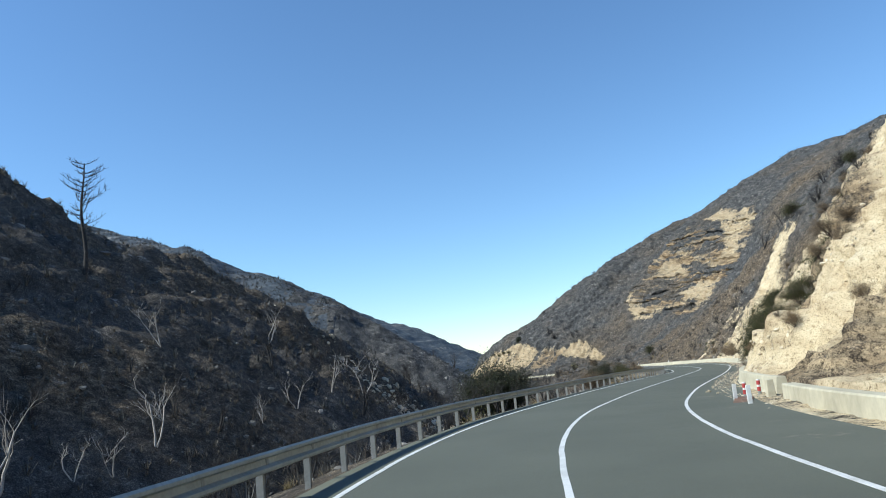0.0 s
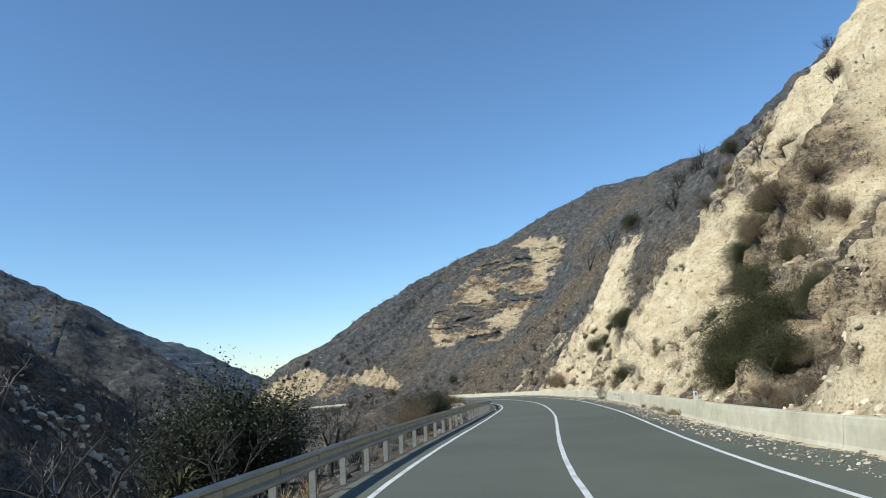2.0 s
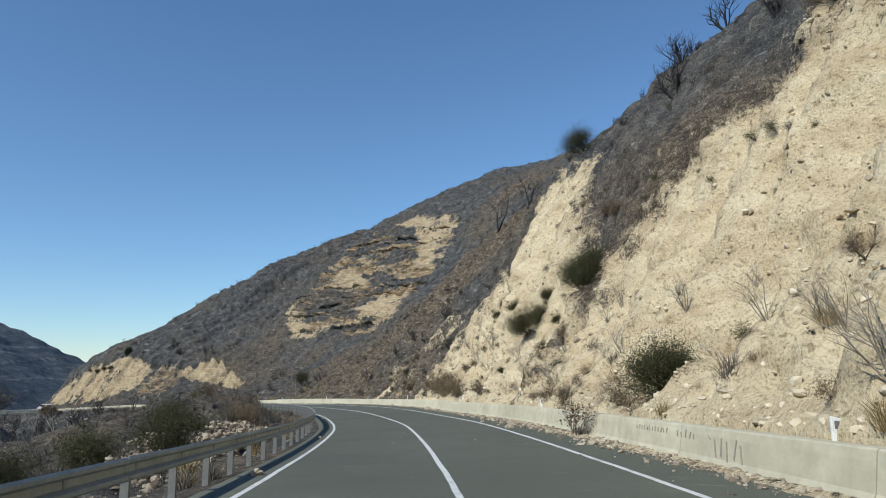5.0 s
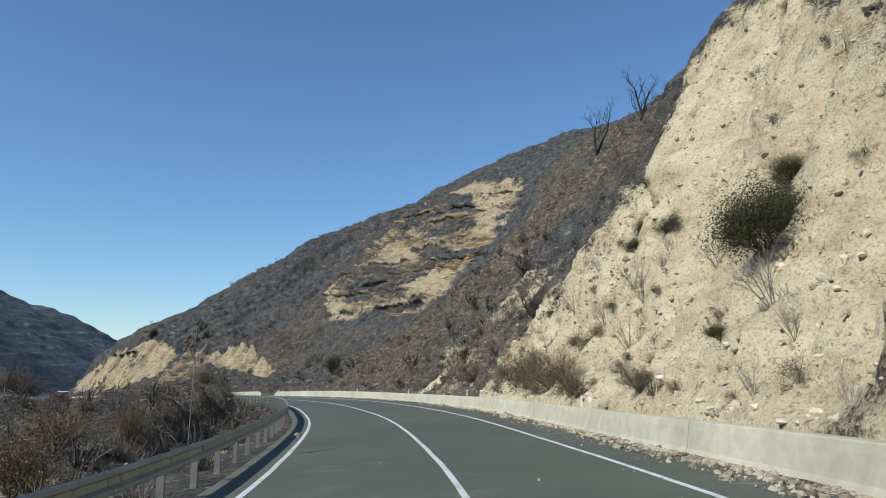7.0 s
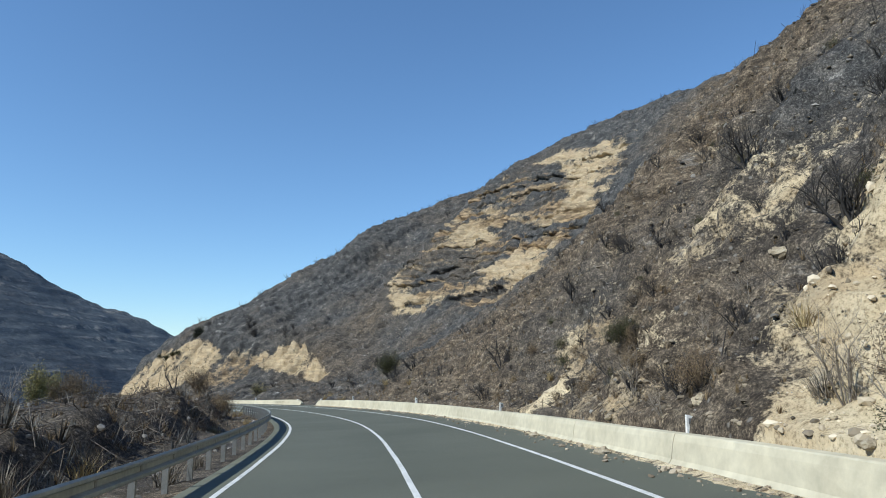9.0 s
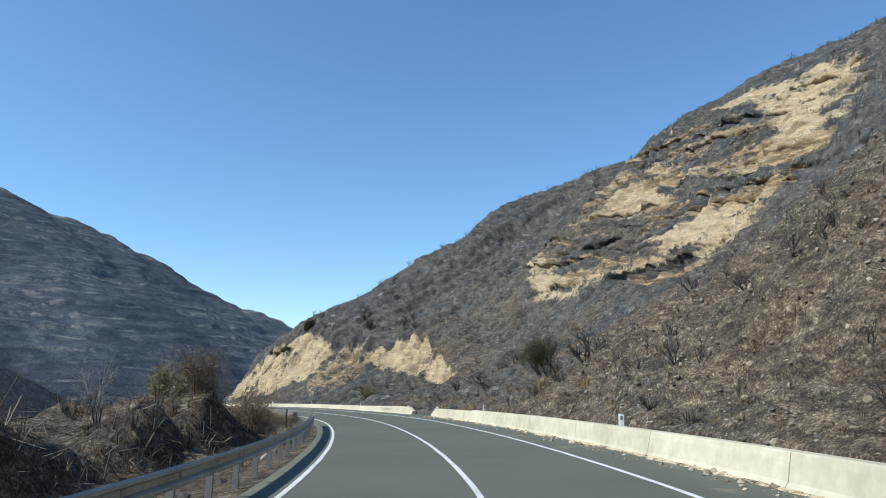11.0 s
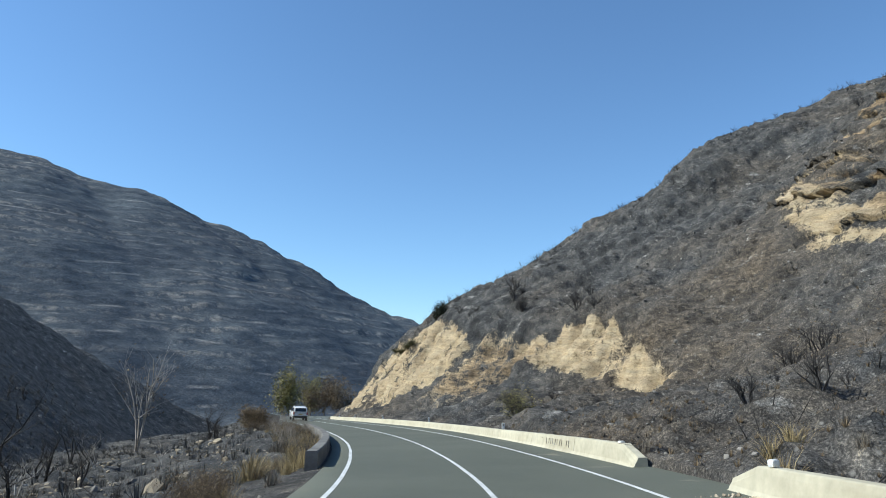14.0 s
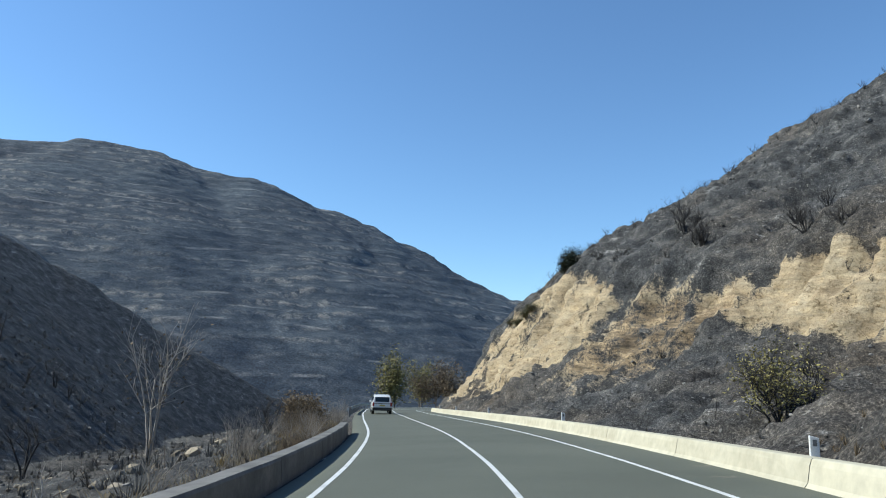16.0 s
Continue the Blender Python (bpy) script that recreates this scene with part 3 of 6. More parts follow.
def hill_surface(s, d, relief=True):
    """Places of the hillside with its relief, and how far each is bare rock; painted ledge and hollow shade lowers it.
    """
    h = hill_height(s, d)
    p = road(s, d, 0.0)
    p[..., 2] += h
    x, y, z = p[..., 0], p[..., 1], p[..., 2]
    wob = 2.2 * fbm(x * 0.12, y * 0.12, z * 0.12, 4, 21)
    fray = wob + 1.5 * fbm(x * 0.5, y * 0.5, z * 0.5, 3, 22)
    cream = np.full(h.shape, -0.3)
    for i, (blur, outline) in enumerate(CREAM):
        loose = 1.0 if i < 2 else 0.22
        cream = np.maximum(cream, np.clip(0.5 + polygon_depth(outline, s + fray * loose, h + 0.7 * loose * fray) / blur, -0.3, 1.25))
    for outline in EARTH:
        cream = np.minimum(cream, np.clip(0.75 - polygon_depth(outline, s + fray, h + 0.7 * fray) / 4.0, 0.5, 1.25))
    wash = np.clip(1.3 * fbm(s * 0.2 + 0.06 * h, h * 0.045, 0 * s, 4, 36) + 0.12, 0, 1)
    cream = cream - wash * (0.72 * ramp(-s, -84, -70) + 0.25 * ramp(s, 74, 90) * ramp(-s, -124, -116))
    cream = np.maximum(cream, 0.56 * np.clip(polygon_depth(BANK, s + 0.6 * wob, h + 0.3 * wob) / 2 + 0.5, 0, 1))
    mottled = ramp(s, 120, 127) * ramp(-s, -142, -132) * ramp(-h, -15, -6)
    cream = np.maximum(cream, mottled * np.clip(0.25 + 0.7 * fbm(x * 0.35, y * 0.35, z * 0.2, 3, 23), 0, 0.5))
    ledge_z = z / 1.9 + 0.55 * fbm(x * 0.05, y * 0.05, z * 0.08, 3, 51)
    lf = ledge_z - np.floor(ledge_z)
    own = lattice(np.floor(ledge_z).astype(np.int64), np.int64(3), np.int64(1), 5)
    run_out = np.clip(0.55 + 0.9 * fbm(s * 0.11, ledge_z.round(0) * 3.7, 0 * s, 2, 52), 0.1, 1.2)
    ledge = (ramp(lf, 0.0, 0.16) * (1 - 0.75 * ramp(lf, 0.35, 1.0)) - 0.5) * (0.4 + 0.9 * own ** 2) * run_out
    scars = np.clip(np.maximum(polygon_depth(CREAM[2][1], s, h), polygon_depth(CREAM[3][1], s, h)) / 1.5 + 0.5, 0, 1)
    cream = cream - 0.75 * scars * np.clip(1.7 * fbm(s * 0.9, h * 0.12, 0 * s, 4, 34) + 0.08, 0, 1) - 0.35 * ramp(s, 247, 252) * ramp(-h, -6, -2)
    band = np.clip(polygon_depth(BAND, s + wob, h + 0.5 * wob) / 3 + 0.5, 0, 1)
    clean = clean_faces(s, h, fbm(x * 0.15, y * 0.15, z * 0.4, 3, 27)) * band
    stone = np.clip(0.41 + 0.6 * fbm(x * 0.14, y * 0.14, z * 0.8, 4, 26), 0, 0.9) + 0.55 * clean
    # colour darkens up each layer: tread soil plus painted shade under the next ledge
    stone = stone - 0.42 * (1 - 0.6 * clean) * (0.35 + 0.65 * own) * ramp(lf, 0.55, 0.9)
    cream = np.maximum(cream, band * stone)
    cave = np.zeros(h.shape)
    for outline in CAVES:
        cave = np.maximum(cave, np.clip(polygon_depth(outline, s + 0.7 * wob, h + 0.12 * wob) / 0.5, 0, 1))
    # hollows are coloured darker as well, as if in shade
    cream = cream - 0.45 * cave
    if relief:
        e = 0.4
        ps = road(s + e, d, 0.0)
        ps[..., 2] += hill_height(s + e, d)
        pd = road(s, d + e, 0.0)
        pd[..., 2] += hill_height(s, d + e)
        nrm = np.cross(pd - p, ps - p)
        nrm /= np.linalg.norm(nrm, axis=-1)[..., None] + 1e-9
        soft = ramp(d - hill_start(s), 0.0, 1.6)
        runs = fbm(s * 0.55, h * 0.10, 0 * s, 4, 31)
        lump = fbm(x * 0.35, y * 0.35, z * 0.35, 5, 41, 0.55)
        bare = np.clip(cream, 0, 1)
        big = fbm(x * 0.05, y * 0.05, z * 0.05, 3, 61)
        crag = 0.5 - abs(fbm(x * 0.8, y * 0.8, z * 1.1, 3, 43, 0.6))
        pit = np.minimum(fbm(x * 1.7, y * 1.7, z * 2.2, 3, 47, 0.6) + 0.15, 0)
        disp = soft * (bare * (0.6 * runs + 0.45 * lump + 0.32 * crag + 0.3 * pit) + (1 - bare) * (0.4 * runs + 0.45 * lump + 0.34 * crag + 0.2 * pit) + big * 0.9 * ramp(d, 8, 25))
        rough = ramp(-s, -88, -72)
        disp = disp + rough * soft * (1.05 * fbm(s * 0.3 + 0.08 * h, h * 0.09, 0 * s, 4, 38) - 0.7 * wash + 0.75 * (0.4 - abs(fbm(x * 0.45, y * 0.45, z * 0.6, 3, 44))))
        disp = disp + scars * (0.36 * fbm(s * 1.5, h * 0.2, 0 * s, 4, 33) + 0.55 * (0.4 - abs(fbm(x * 1.1, y * 1.1, z * 0.9, 3, 46))) - 0.5)
        disp = disp + band * 0.5 * (0.35 - abs(fbm(x * 0.9, y * 0.9, z * 1.6, 3, 48)))
        thin = z / 0.62 + 0.5 * fbm(x * 0.06, y * 0.06, z * 0.1, 3, 53)
        tf = thin - np.floor(thin)
        coat = lattice(np.floor(thin).astype(np.int64), np.floor(s * 0.12 + 0.8 * wob).astype(np.int64), np.int64(2), 8)
        thrust = band * 0.36 * coat * ramp(tf, 0.0, 0.12) * ramp(-tf, -1.0, -0.75)
        thrust = thrust + band * (ledge * 1.05 - 0.65 * ramp(own, 0.2, 0.4) * run_out * ramp(-lf, -0.2, -0.1)) - 1.1 * cave
        out = nrm * np.array([1.0, 1.0, 0.0])
        out /= np.linalg.norm(out, axis=-1)[..., None] + 1e-9
        disp = disp - (bare - 0.5) * 0.25 * soft
        p = p + nrm * disp[..., None] + out * thrust[..., None]
    return p, cream


def build_hill():
    ss = np.r_[np.arange(4, 36, 0.4), np.arange(36, 150, 0.28), np.arange(150, 186, 0.45), np.arange(186, 240, 0.3), np.arange(240, 306, 0.42), np.arange(306, 318, 1.2)]
    dd, st, x = [5.1], 0.22, 5.1
    while x < 142:
        st = 0.22 if x < 26 else min(st * 1.03, 0.22 if x < 62 else 2.4)
        x += st
        dd.append(x)
    s, d = np.meshgrid(ss, np.array(dd), indexing="ij")
    d = hill_start(s) + (d - 5.1)
    p, cream = hill_surface(s, d)
    p[:, 0, 2] -= 1.2
    x, y, z = p[..., 0], p[..., 1], p[..., 2]
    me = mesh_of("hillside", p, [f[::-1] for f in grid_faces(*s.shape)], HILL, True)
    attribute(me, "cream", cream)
    hh = hill_height(s, d)
    low = ramp(-hh, -32, -10) * (0.2 * ramp(-s, -245, -215) + 0.65 * ramp(-s, -190, -160))
    lit = np.clip(0.12 + 0.75 * low + 0.75 * ramp(-s, -84, -70) + 0.12 * ramp(s, 195, 205) * ramp(-hh, -9, -5) + 0.35 * ramp(s, 112, 120) * ramp(-s, -175, -160) + (0.8 - 0.4 * ramp(s, 195, 215)) * fbm(x * 0.06, y * 0.06, z * 0.06, 3, 71), 0, 1) * ramp(s, 5, 20)
    attribute(me, "litter", lit)
    attribute(me, "ash", 0.6 + 0.5 * ramp(s, 170, 215))
    wob = fbm(x * 0.15, y * 0.15, z * 0.4, 3, 27)
    clean = clean_faces(s, hh, wob)
    tan = np.clip(polygon_depth(BAND, s, hh) / 3 + 1.2, 0, 1) * np.clip(0.95 + 0.5 * wob, 0, 1) * (1 - 0.5 * clean)
    tan = np.maximum(tan, 0.9 * np.clip(polygon_depth(BANK, s + wob, hh + wob) / 1.5 + 0.5, 0, 1))
    tan = np.maximum(tan, 0.55 * ramp(s, 246, 252) * ramp(-hh, -6, -2))
    tan = np.maximum(tan, 0.75 * ramp(s, 119, 126) * ramp(-s, -152, -143) * np.clip(0.6 + 1.5 * wob, 0, 1))
    tan = np.maximum(tan, 0.95 * (ramp(-s, -90, -72) + 0.45 * ramp(s, 72, 90) * ramp(-s, -124, -112)) * np.clip(1.9 * (0.92 - cream), 0, 1))
    attribute(me, "tan", np.maximum(tan, 0.5 * ramp(s, 150, 185)))
    tagged(new("hillside", me), "steep burnt hillside with cream limestone cuts", "hillside", kind="structure")


build_hill()

# ---- ground on the valley side ----
VALE_D = (4.1, 5.5, 9, 15, 25, 40, 66)
VALE_S = (-30, 0, 40, 75, 110, 145, 190, 240, 330)
VALE_H = np.array([
    (-0.05, -0.4, -2.5, -6.5, -10.0, -10.0, -8.0),
    (-0.05, -0.4, -2.5, -6.5, -10.0, -10.0, -6.0),
    (-0.05, -0.4, -1.4, -4.6, -9.0, -9.0, -5.0),
    (-0.05, -0.3, -0.6, -3.0, -6.0, -7.0, -5.0),
    (-0.05, -0.2, 0.0, -0.8, -2.5, -4.0, -4.0),
    (-0.05, -0.2, 0.0, -0.8, -2.5, -4.0, -4.5),
    (-0.05, -0.3, -0.5, -1.6, -3.0, -4.5, -6.0),
    (-0.05, -0.4, -1.2, -3.0, -4.0, -5.0, -6.0),
    (-0.05, -0.4, -1.5, -3.5, -5.0, -6.0, -7.0)])


def vale_surface(s, d):
    """d counts outward on the valley side."""
    by_s = cubic(np.asarray(s, float).ravel(), VALE_S, VALE_H)
    dd = np.asarray(d, float).ravel()
    i = np.clip(np.searchsorted(VALE_D, dd) - 1, 0, len(VALE_D) - 2)
    xs, r = np.array(VALE_D), np.arange(len(dd))
    t = np.clip((dd - xs[i]) / (xs[i + 1] - xs[i]), 0, 1)
    h = (by_s[r, i] * (1 - t) + by_s[r, i + 1] * t).reshape(np.shape(s))
    p = road(s, -d, 0.0)
    x, y = p[..., 0], p[..., 1]
    fz = far_height(x, y)
    fz = np.minimum(fz + far_relief(x, y, fz), p[..., 2] + valley_cap(s, d))
    near = p[..., 2] + h + ramp(d, 4.4, 8) * (0.35 * fbm(x * 0.4, y * 0.4, 0 * x, 5, 81) + 0.5 * fbm(x * 0.1, y * 0.1, 0 * x, 3, 82))
    bank = ramp(d, 6.9, 8.1) * ramp(-d, -30, -18) * ramp(s, 99, 112) * ramp(-s, -180, -166)
    near = near + bank * (1.15 + 0.5 * fbm(x * 0.3, y * 0.3, 0 * x, 3, 83))
    near = near + 3.6 * np.exp(-((x + 3) / 9) ** 2 - ((y - 75) / 7) ** 2)
    spur = ramp(-s, -100, -85) * ramp(d, 18, 26)
    fz = fz + spur * (0.9 * (0.4 - abs(fbm(x * 0.22, y * 0.22, fz * 0.3, 4, 85))) + 0.3 * fbm(x * 0.9, y * 0.9, fz * 0.9, 3, 86))
    k = ramp(d, 25, 66)
    p[..., 2] = np.maximum(near * (1 - k) + fz * k, np.where(d > 14, fz, -99))
    return p


def far_ground(x, y):
    z = far_height(x, y)
    z = z + far_relief(x, y, z)
    s, d = nearest(x, y)
    zr = np.interp(s, STEP, LINE[:, 2])
    return np.where(d < 0, np.minimum(z, zr + valley_cap(s, -d)), z)


def build_vale():
    ss = np.r_[np.arange(-28, 110, 0.5), np.arange(110, 330, 0.7)]
    dd, st, x = [4.05], 0.3, 4.05
    while x < 76:
        st = min(st * 1.03, 0.55 if x < 56 else 1.4)
        x += st
        dd.append(x)
    s, d = np.meshgrid(ss, np.array(dd), indexing="ij")
    p = vale_surface(s, d)
    me = mesh_of("valley_side", p, grid_faces(*s.shape), HILL, True)
    attribute(me, "cream", 0 * s)
    attribute(me, "litter", np.clip(0.3 + 0.6 * fbm(p[..., 0] * 0.08, p[..., 1] * 0.08, 0 * s, 3, 91), 0, 1) * ramp(-d, -30, -14) * (0.35 + 0.65 * ramp(-s, -185, -165)) + 0.45 * ramp(s, 85, 100) * ramp(-s, -185, -170) * ramp(-d, -30, -22) + (0.55 + 0.5 * fbm(p[..., 0] * 0.15, p[..., 1] * 0.15, p[..., 2] * 0.15, 3, 92)) * ramp(-s, -95, -75) * ramp(d, 18, 26))
    # ash raised at the first bend brightens the bank, standing in for haze
    attribute(me, "ash", 0.12 + 0.9 * ramp(s, 185, 215) + 1.0 * np.maximum(ramp(-s, -95, -70) * ramp(d, 18, 26), ramp(-s, -60, -35) * ramp(d, 9, 16)))
    tagged(new("valley_ground", me), "burnt valley ground with ash and brown litter", "ground", kind="structure")


build_vale()

# ---- road ----
ROAD_S = np.arange(-30, S_END - 1, 0.8)


def build_road():
    prof = np.array([-4.15, -4.0, -3.2, -2.2, -1.0, 0.0, 1.0, 2.2, 3.2, 4.0, 4.6, 5.4])
    hh = np.array([-0.25, 0, 0, 0, 0, 0, 0, 0, 0, 0, 0.01, 0.03])
    s, d = np.meshgrid(ROAD_S, prof, indexing="ij")
    p = road(s, d, np.broadcast_to(hh, s.shape))
    me = mesh_of("road", p, grid_faces(*s.shape)[::-1], ASPHALT, True)
    me.flip_normals()
    attribute(me, "dust", ramp(d, 2.9, 4.4) * 0.8 + 0.22 * ramp(s, 60, 75) * ramp(-s, -115, -95) + 0.25 * ramp(-d, 3.4, 4.1))
    tagged(new("road", me), "grey asphalt mountain road with dust at its edges", "road", kind="structure")
    for d0, w, label in ((-3.28, 0.11, "white painted edge line"), (0.0, 0.105, "white painted centre line"), (3.22, 0.105, "white painted edge line")):
        me = swept("road_line", ROAD_S, [(-w / 2, -0.01), (w / 2, -0.01), (w / 2, 0.005), (-w / 2, 0.005)], LINE_PAINT, d0, wobble=0.008)
        tagged(new("road_line", me), label, "road marking", kind="structure")


build_road()


def build_verge():
    ss = np.arange(-28, 60, 0.5)
    k = np.linspace(0, 1, 12)
    s, k = np.meshgrid(ss, k, indexing="ij")
    d = 5.2 + k * (hill_start(s) + 0.7 - 5.2)
    p = road(s, d, 0.02 + 0.3 * k ** 2)
    p[..., 2] += 0.05 * fbm(p[..., 0] * 2, p[..., 1] * 2, 0 * s, 3, 19) * ramp(k, 0, 0.3)
    me = mesh_of("verge", p, [f[::-1] for f in grid_faces(*s.shape)], HILL, True)
    attribute(me, "cream", 0 * s + 0.62)
    attribute(me, "litter", 0 * s + 0.6)
    attribute(me, "ash", 0 * s)
    tagged(new("verge", me), "dusty gravel verge under the cut", "verge", kind="structure")


build_verge()


def build_debris():
    ss = np.arange(33, 188, 0.25)
    k = np.linspace(0, 1, 9)
    s, k = np.meshgrid(ss, k, indexing="ij")
    wide = 0.2 + 0.22 * np.exp(-((s - 84) / 30) ** 2) + 0.16 * fbm(s * 0.6, 0 * s, 0 * s, 4, 13)
    d = 4.72 + 1.7 * ramp(-s, -48, -18) + 0.05 - wide * (1 - k)
    h = (0.07 * k ** 1.6 + 0.02 * fbm(s * 3, d * 5, 0 * s, 3, 14) * ramp(k, 0, 0.4)) * np.clip(0.5 + wide, 0.3, 1.3) - 0.012 * (1 - ramp(k, 0, 0.15))
    me = mesh_of("debris_strip", road(s, d, h), [f[::-1] for f in grid_faces(*s.shape)], HILL, True)
    attribute(me, "cream", 0 * s + 0.66)
    attribute(me, "litter", 0 * s + 0.7)
    attribute(me, "ash", 0 * s)
    attribute(me, "tan", 0 * s)
    tagged(new("debris_strip", me), "strip of cream grit washed against the barrier", "debris", kind="structure")


build_debris()

# ---- concrete barriers ----
WALL_PROFILE = [(-0.02, -0.15), (0.0, 0.0), (0.07, 0.12), (0.12, 0.5), (0.15, 0.63), (0.18, 0.655), (0.4, 0.655), (0.43, 0.62), (0.48, -0.15)]


def wall_line(s):
    """Distance of the barrier's foot from the road's middle."""
    s = np.asarray(s, float)
    return 4.72 + 0.15 * ramp(-s, -165, -145) + 1.55 * ramp(-s, -48, -18)


def wall_top(s):
    """How high the barrier stands, as a share of its full height."""
    return np.interp(s, (100, 126, 140, 165, 180, 200, 213, 222), (1.0, 0.84, 0.82, 1.0, 1.0, 0.9, 0.72, 0.68))


def build_barrier(label, s0, s1, panel, back=0.0):
    ob = thing("concrete_barrier", label, "barrier", group="concrete barriers along the hillside")
    n = max(1, round((s1 - s0) / panel))
    cuts = np.linspace(s0, s1, n + 1)
    for a, b in zip(cuts, cuts[1:]):
        ss = np.linspace(a + 0.012, b - 0.012, max(3, int((b - a) / 1.0) + 1))
        me = swept("panel", ss, WALL_PROFILE, CONCRETE, wall_line(ss) + back, wobble=0.012)
        k = len(WALL_PROFILE)
        for i, v in enumerate(me.vertices):
            v.co.z += max(WALL_PROFILE[i % k][1], 0) * (float(wall_top(ss[i // k])) - 1 - back)
        for row, broken in ((0, a == s0 and s0 > 190), (len(ss) - 1, b == s1 and 180 < s1 < 200)):
            for j in range(k if broken else 0):
                me.vertices[row * k + j].co.z -= max(WALL_PROFILE[j][1], 0) * (0.62 if j < 5 else 0.5)
        part("panel", me, ob)
    return ob


build_barrier("long weathered cream concrete barrier with rubble at its foot", 27.0, 177.8, 6.0)
build_barrier("lower length of cream concrete barrier with a broken end", 177.85, 189.0, 5.5, 0.09)
build_barrier("cream concrete barrier past the gap with a broken end", 194.3, 290.0, 6.0)

# ---- guard rail ----
RAIL_PROFILE = [(0.0, 0.43), (-0.03, 0.455), (-0.03, 0.5), (0.04, 0.54), (0.045, 0.62), (-0.03, 0.66), (-0.03, 0.70), (0.0, 0.73),
                (0.006, 0.727), (-0.022, 0.698), (-0.022, 0.662), (0.052, 0.624), (0.048, 0.537), (-0.022, 0.498), (-0.022, 0.458), (0.006, 0.434)]


def build_rail(s0, s1, d0, ramped=False):
    ob = thing("guard_rail", "galvanised steel guard rail on short posts beside the road", "guard rail")
    a = s0
    while a < s1 - 0.1:
        b = min(a + 4.0, s1)
        ss = np.linspace(a, b + (0.12 if b < s1 else 0), 6)
        k = int(round((a - s0) / 4)) % 2
        part("rail_beam", swept("rail_beam", ss, [(-p, h + 0.003 * k) for p, h in RAIL_PROFILE][::-1], ZINC, d0 + 0.006 * k), ob)
        a = b
    if ramped:
        ss = np.linspace(s1, s1 + 3.2, 8)
        me = swept("end_ramp", ss, [(-p, h) for p, h in RAIL_PROFILE][::-1], ZINC, d0 - 0.05 * (ss - s1))
        k = len(RAIL_PROFILE)
        for i, v in enumerate(me.vertices):
            f = (i // k) / 7
            v.co.z -= 0.78 * f * f * (3 - 2 * f)
        part("end_ramp", me, ob, "rail end turned down into the ground")
    bm = bmesh.new()
    box_bm(bm, 0, 0, 0.12, 0.1, 0.012, 1.1)
    box_bm(bm, 0.05, 0.03, 0.12, 0.012, 0.07, 1.1)
    box_bm(bm, -0.05, 0.03, 0.12, 0.012, 0.07, 1.1)
    box_bm(bm, 0.09, 0, 0.58, 0.1, 0.09, 0.2, 0.01)
    post = bm_mesh("rail_post", bm, STEEL_POST)
    for s in np.arange(s0 + 0.4, s1, 2.0):
        part("rail_post", post, ob, m=place(s, d0 - 0.17, 0.0))
    return ob


build_rail(-14.0, 178.0, -4.25, True)

# ---- plants, stones and small things: materials ----
CHAR = simple("charred_wood", [(0.3, (0.018, 0.017, 0.017)), (0.6, (0.05, 0.045, 0.042)), (0.8, (0.12, 0.11, 0.1))], 6, 0.9, distance=0.01, vary=0.3)
PALE_WOOD = simple("pale_dead_wood", [(0.3, (0.16, 0.13, 0.1)), (0.6, (0.34, 0.3, 0.25))], 5, 0.85, distance=0.01, vary=0.2)
WHITE_WOOD = simple("bleached_wood", [(0.3, (0.24, 0.21, 0.18)), (0.6, (0.5, 0.46, 0.41))], 5, 0.85, distance=0.01, vary=0.15)
BARK = simple("dry_bark", [(0.3, (0.06, 0.045, 0.035)), (0.7, (0.16, 0.12, 0.09))], 6, 0.9, distance=0.01, vary=0.2)


def leaf_material(name, low, high, gloss=0.6):
    m, t, b = nodes_of(name)
    geo = t.nodes.new("ShaderNodeNewGeometry")
    oi = t.nodes.new("ShaderNodeObjectInfo")
    r = maths(t, "ADD", maths(t, "MULTIPLY", geo.outputs["Random Per Island"], 0.75), maths(t, "MULTIPLY", oi.outputs["Random"], 0.25))
    wire(t, colour_ramp(t, r, [(0.1, low), (0.9, high)]), b.inputs["Base Color"])
    b.inputs["Roughness"].default_value = gloss
    b.inputs["Specular IOR Level"].default_value = 0.25
    return m


LEAF_GREEN = leaf_material("olive_leaf", (0.022, 0.026, 0.009), (0.088, 0.086, 0.032))
LEAF_BROWN = leaf_material("scorched_leaf", (0.07, 0.05, 0.03), (0.26, 0.19, 0.11))
LEAF_DARK = leaf_material("dark_leaf", (0.014, 0.019, 0.01), (0.055, 0.06, 0.03), 0.5)
LEAF_YELLOW = leaf_material("yellowing_leaf", (0.1, 0.095, 0.035), (0.36, 0.31, 0.11))
STRAW = leaf_material("straw", (0.16, 0.115, 0.055), (0.42, 0.33, 0.17), 0.7)
GREY_STRAW = leaf_material("grey_straw", (0.06, 0.05, 0.04), (0.22, 0.19, 0.15), 0.8)
STONE = leaf_material("limestone_rubble", (0.3, 0.245, 0.17), (0.7, 0.61, 0.46), 0.9)
SLOPE_STONE = leaf_material("brown_rubble", (0.09, 0.075, 0.055), (0.38, 0.32, 0.235), 0.9)
HEAP_STONE = leaf_material("earthy_rubble", (0.13, 0.1, 0.07), (0.52, 0.44, 0.33), 0.9)
BURNT_STONE = leaf_material("sooty_stone", (0.05, 0.047, 0.045), (0.3, 0.28, 0.25), 0.9)
ROCK = simple("limestone_rock", [(0.3, (0.3, 0.24, 0.16)), (0.6, (0.5, 0.43, 0.31)), (0.8, (0.58, 0.53, 0.43))], 3, 0.9, bump_scale=9, strength=0.8, distance=0.05, vary=0.15)


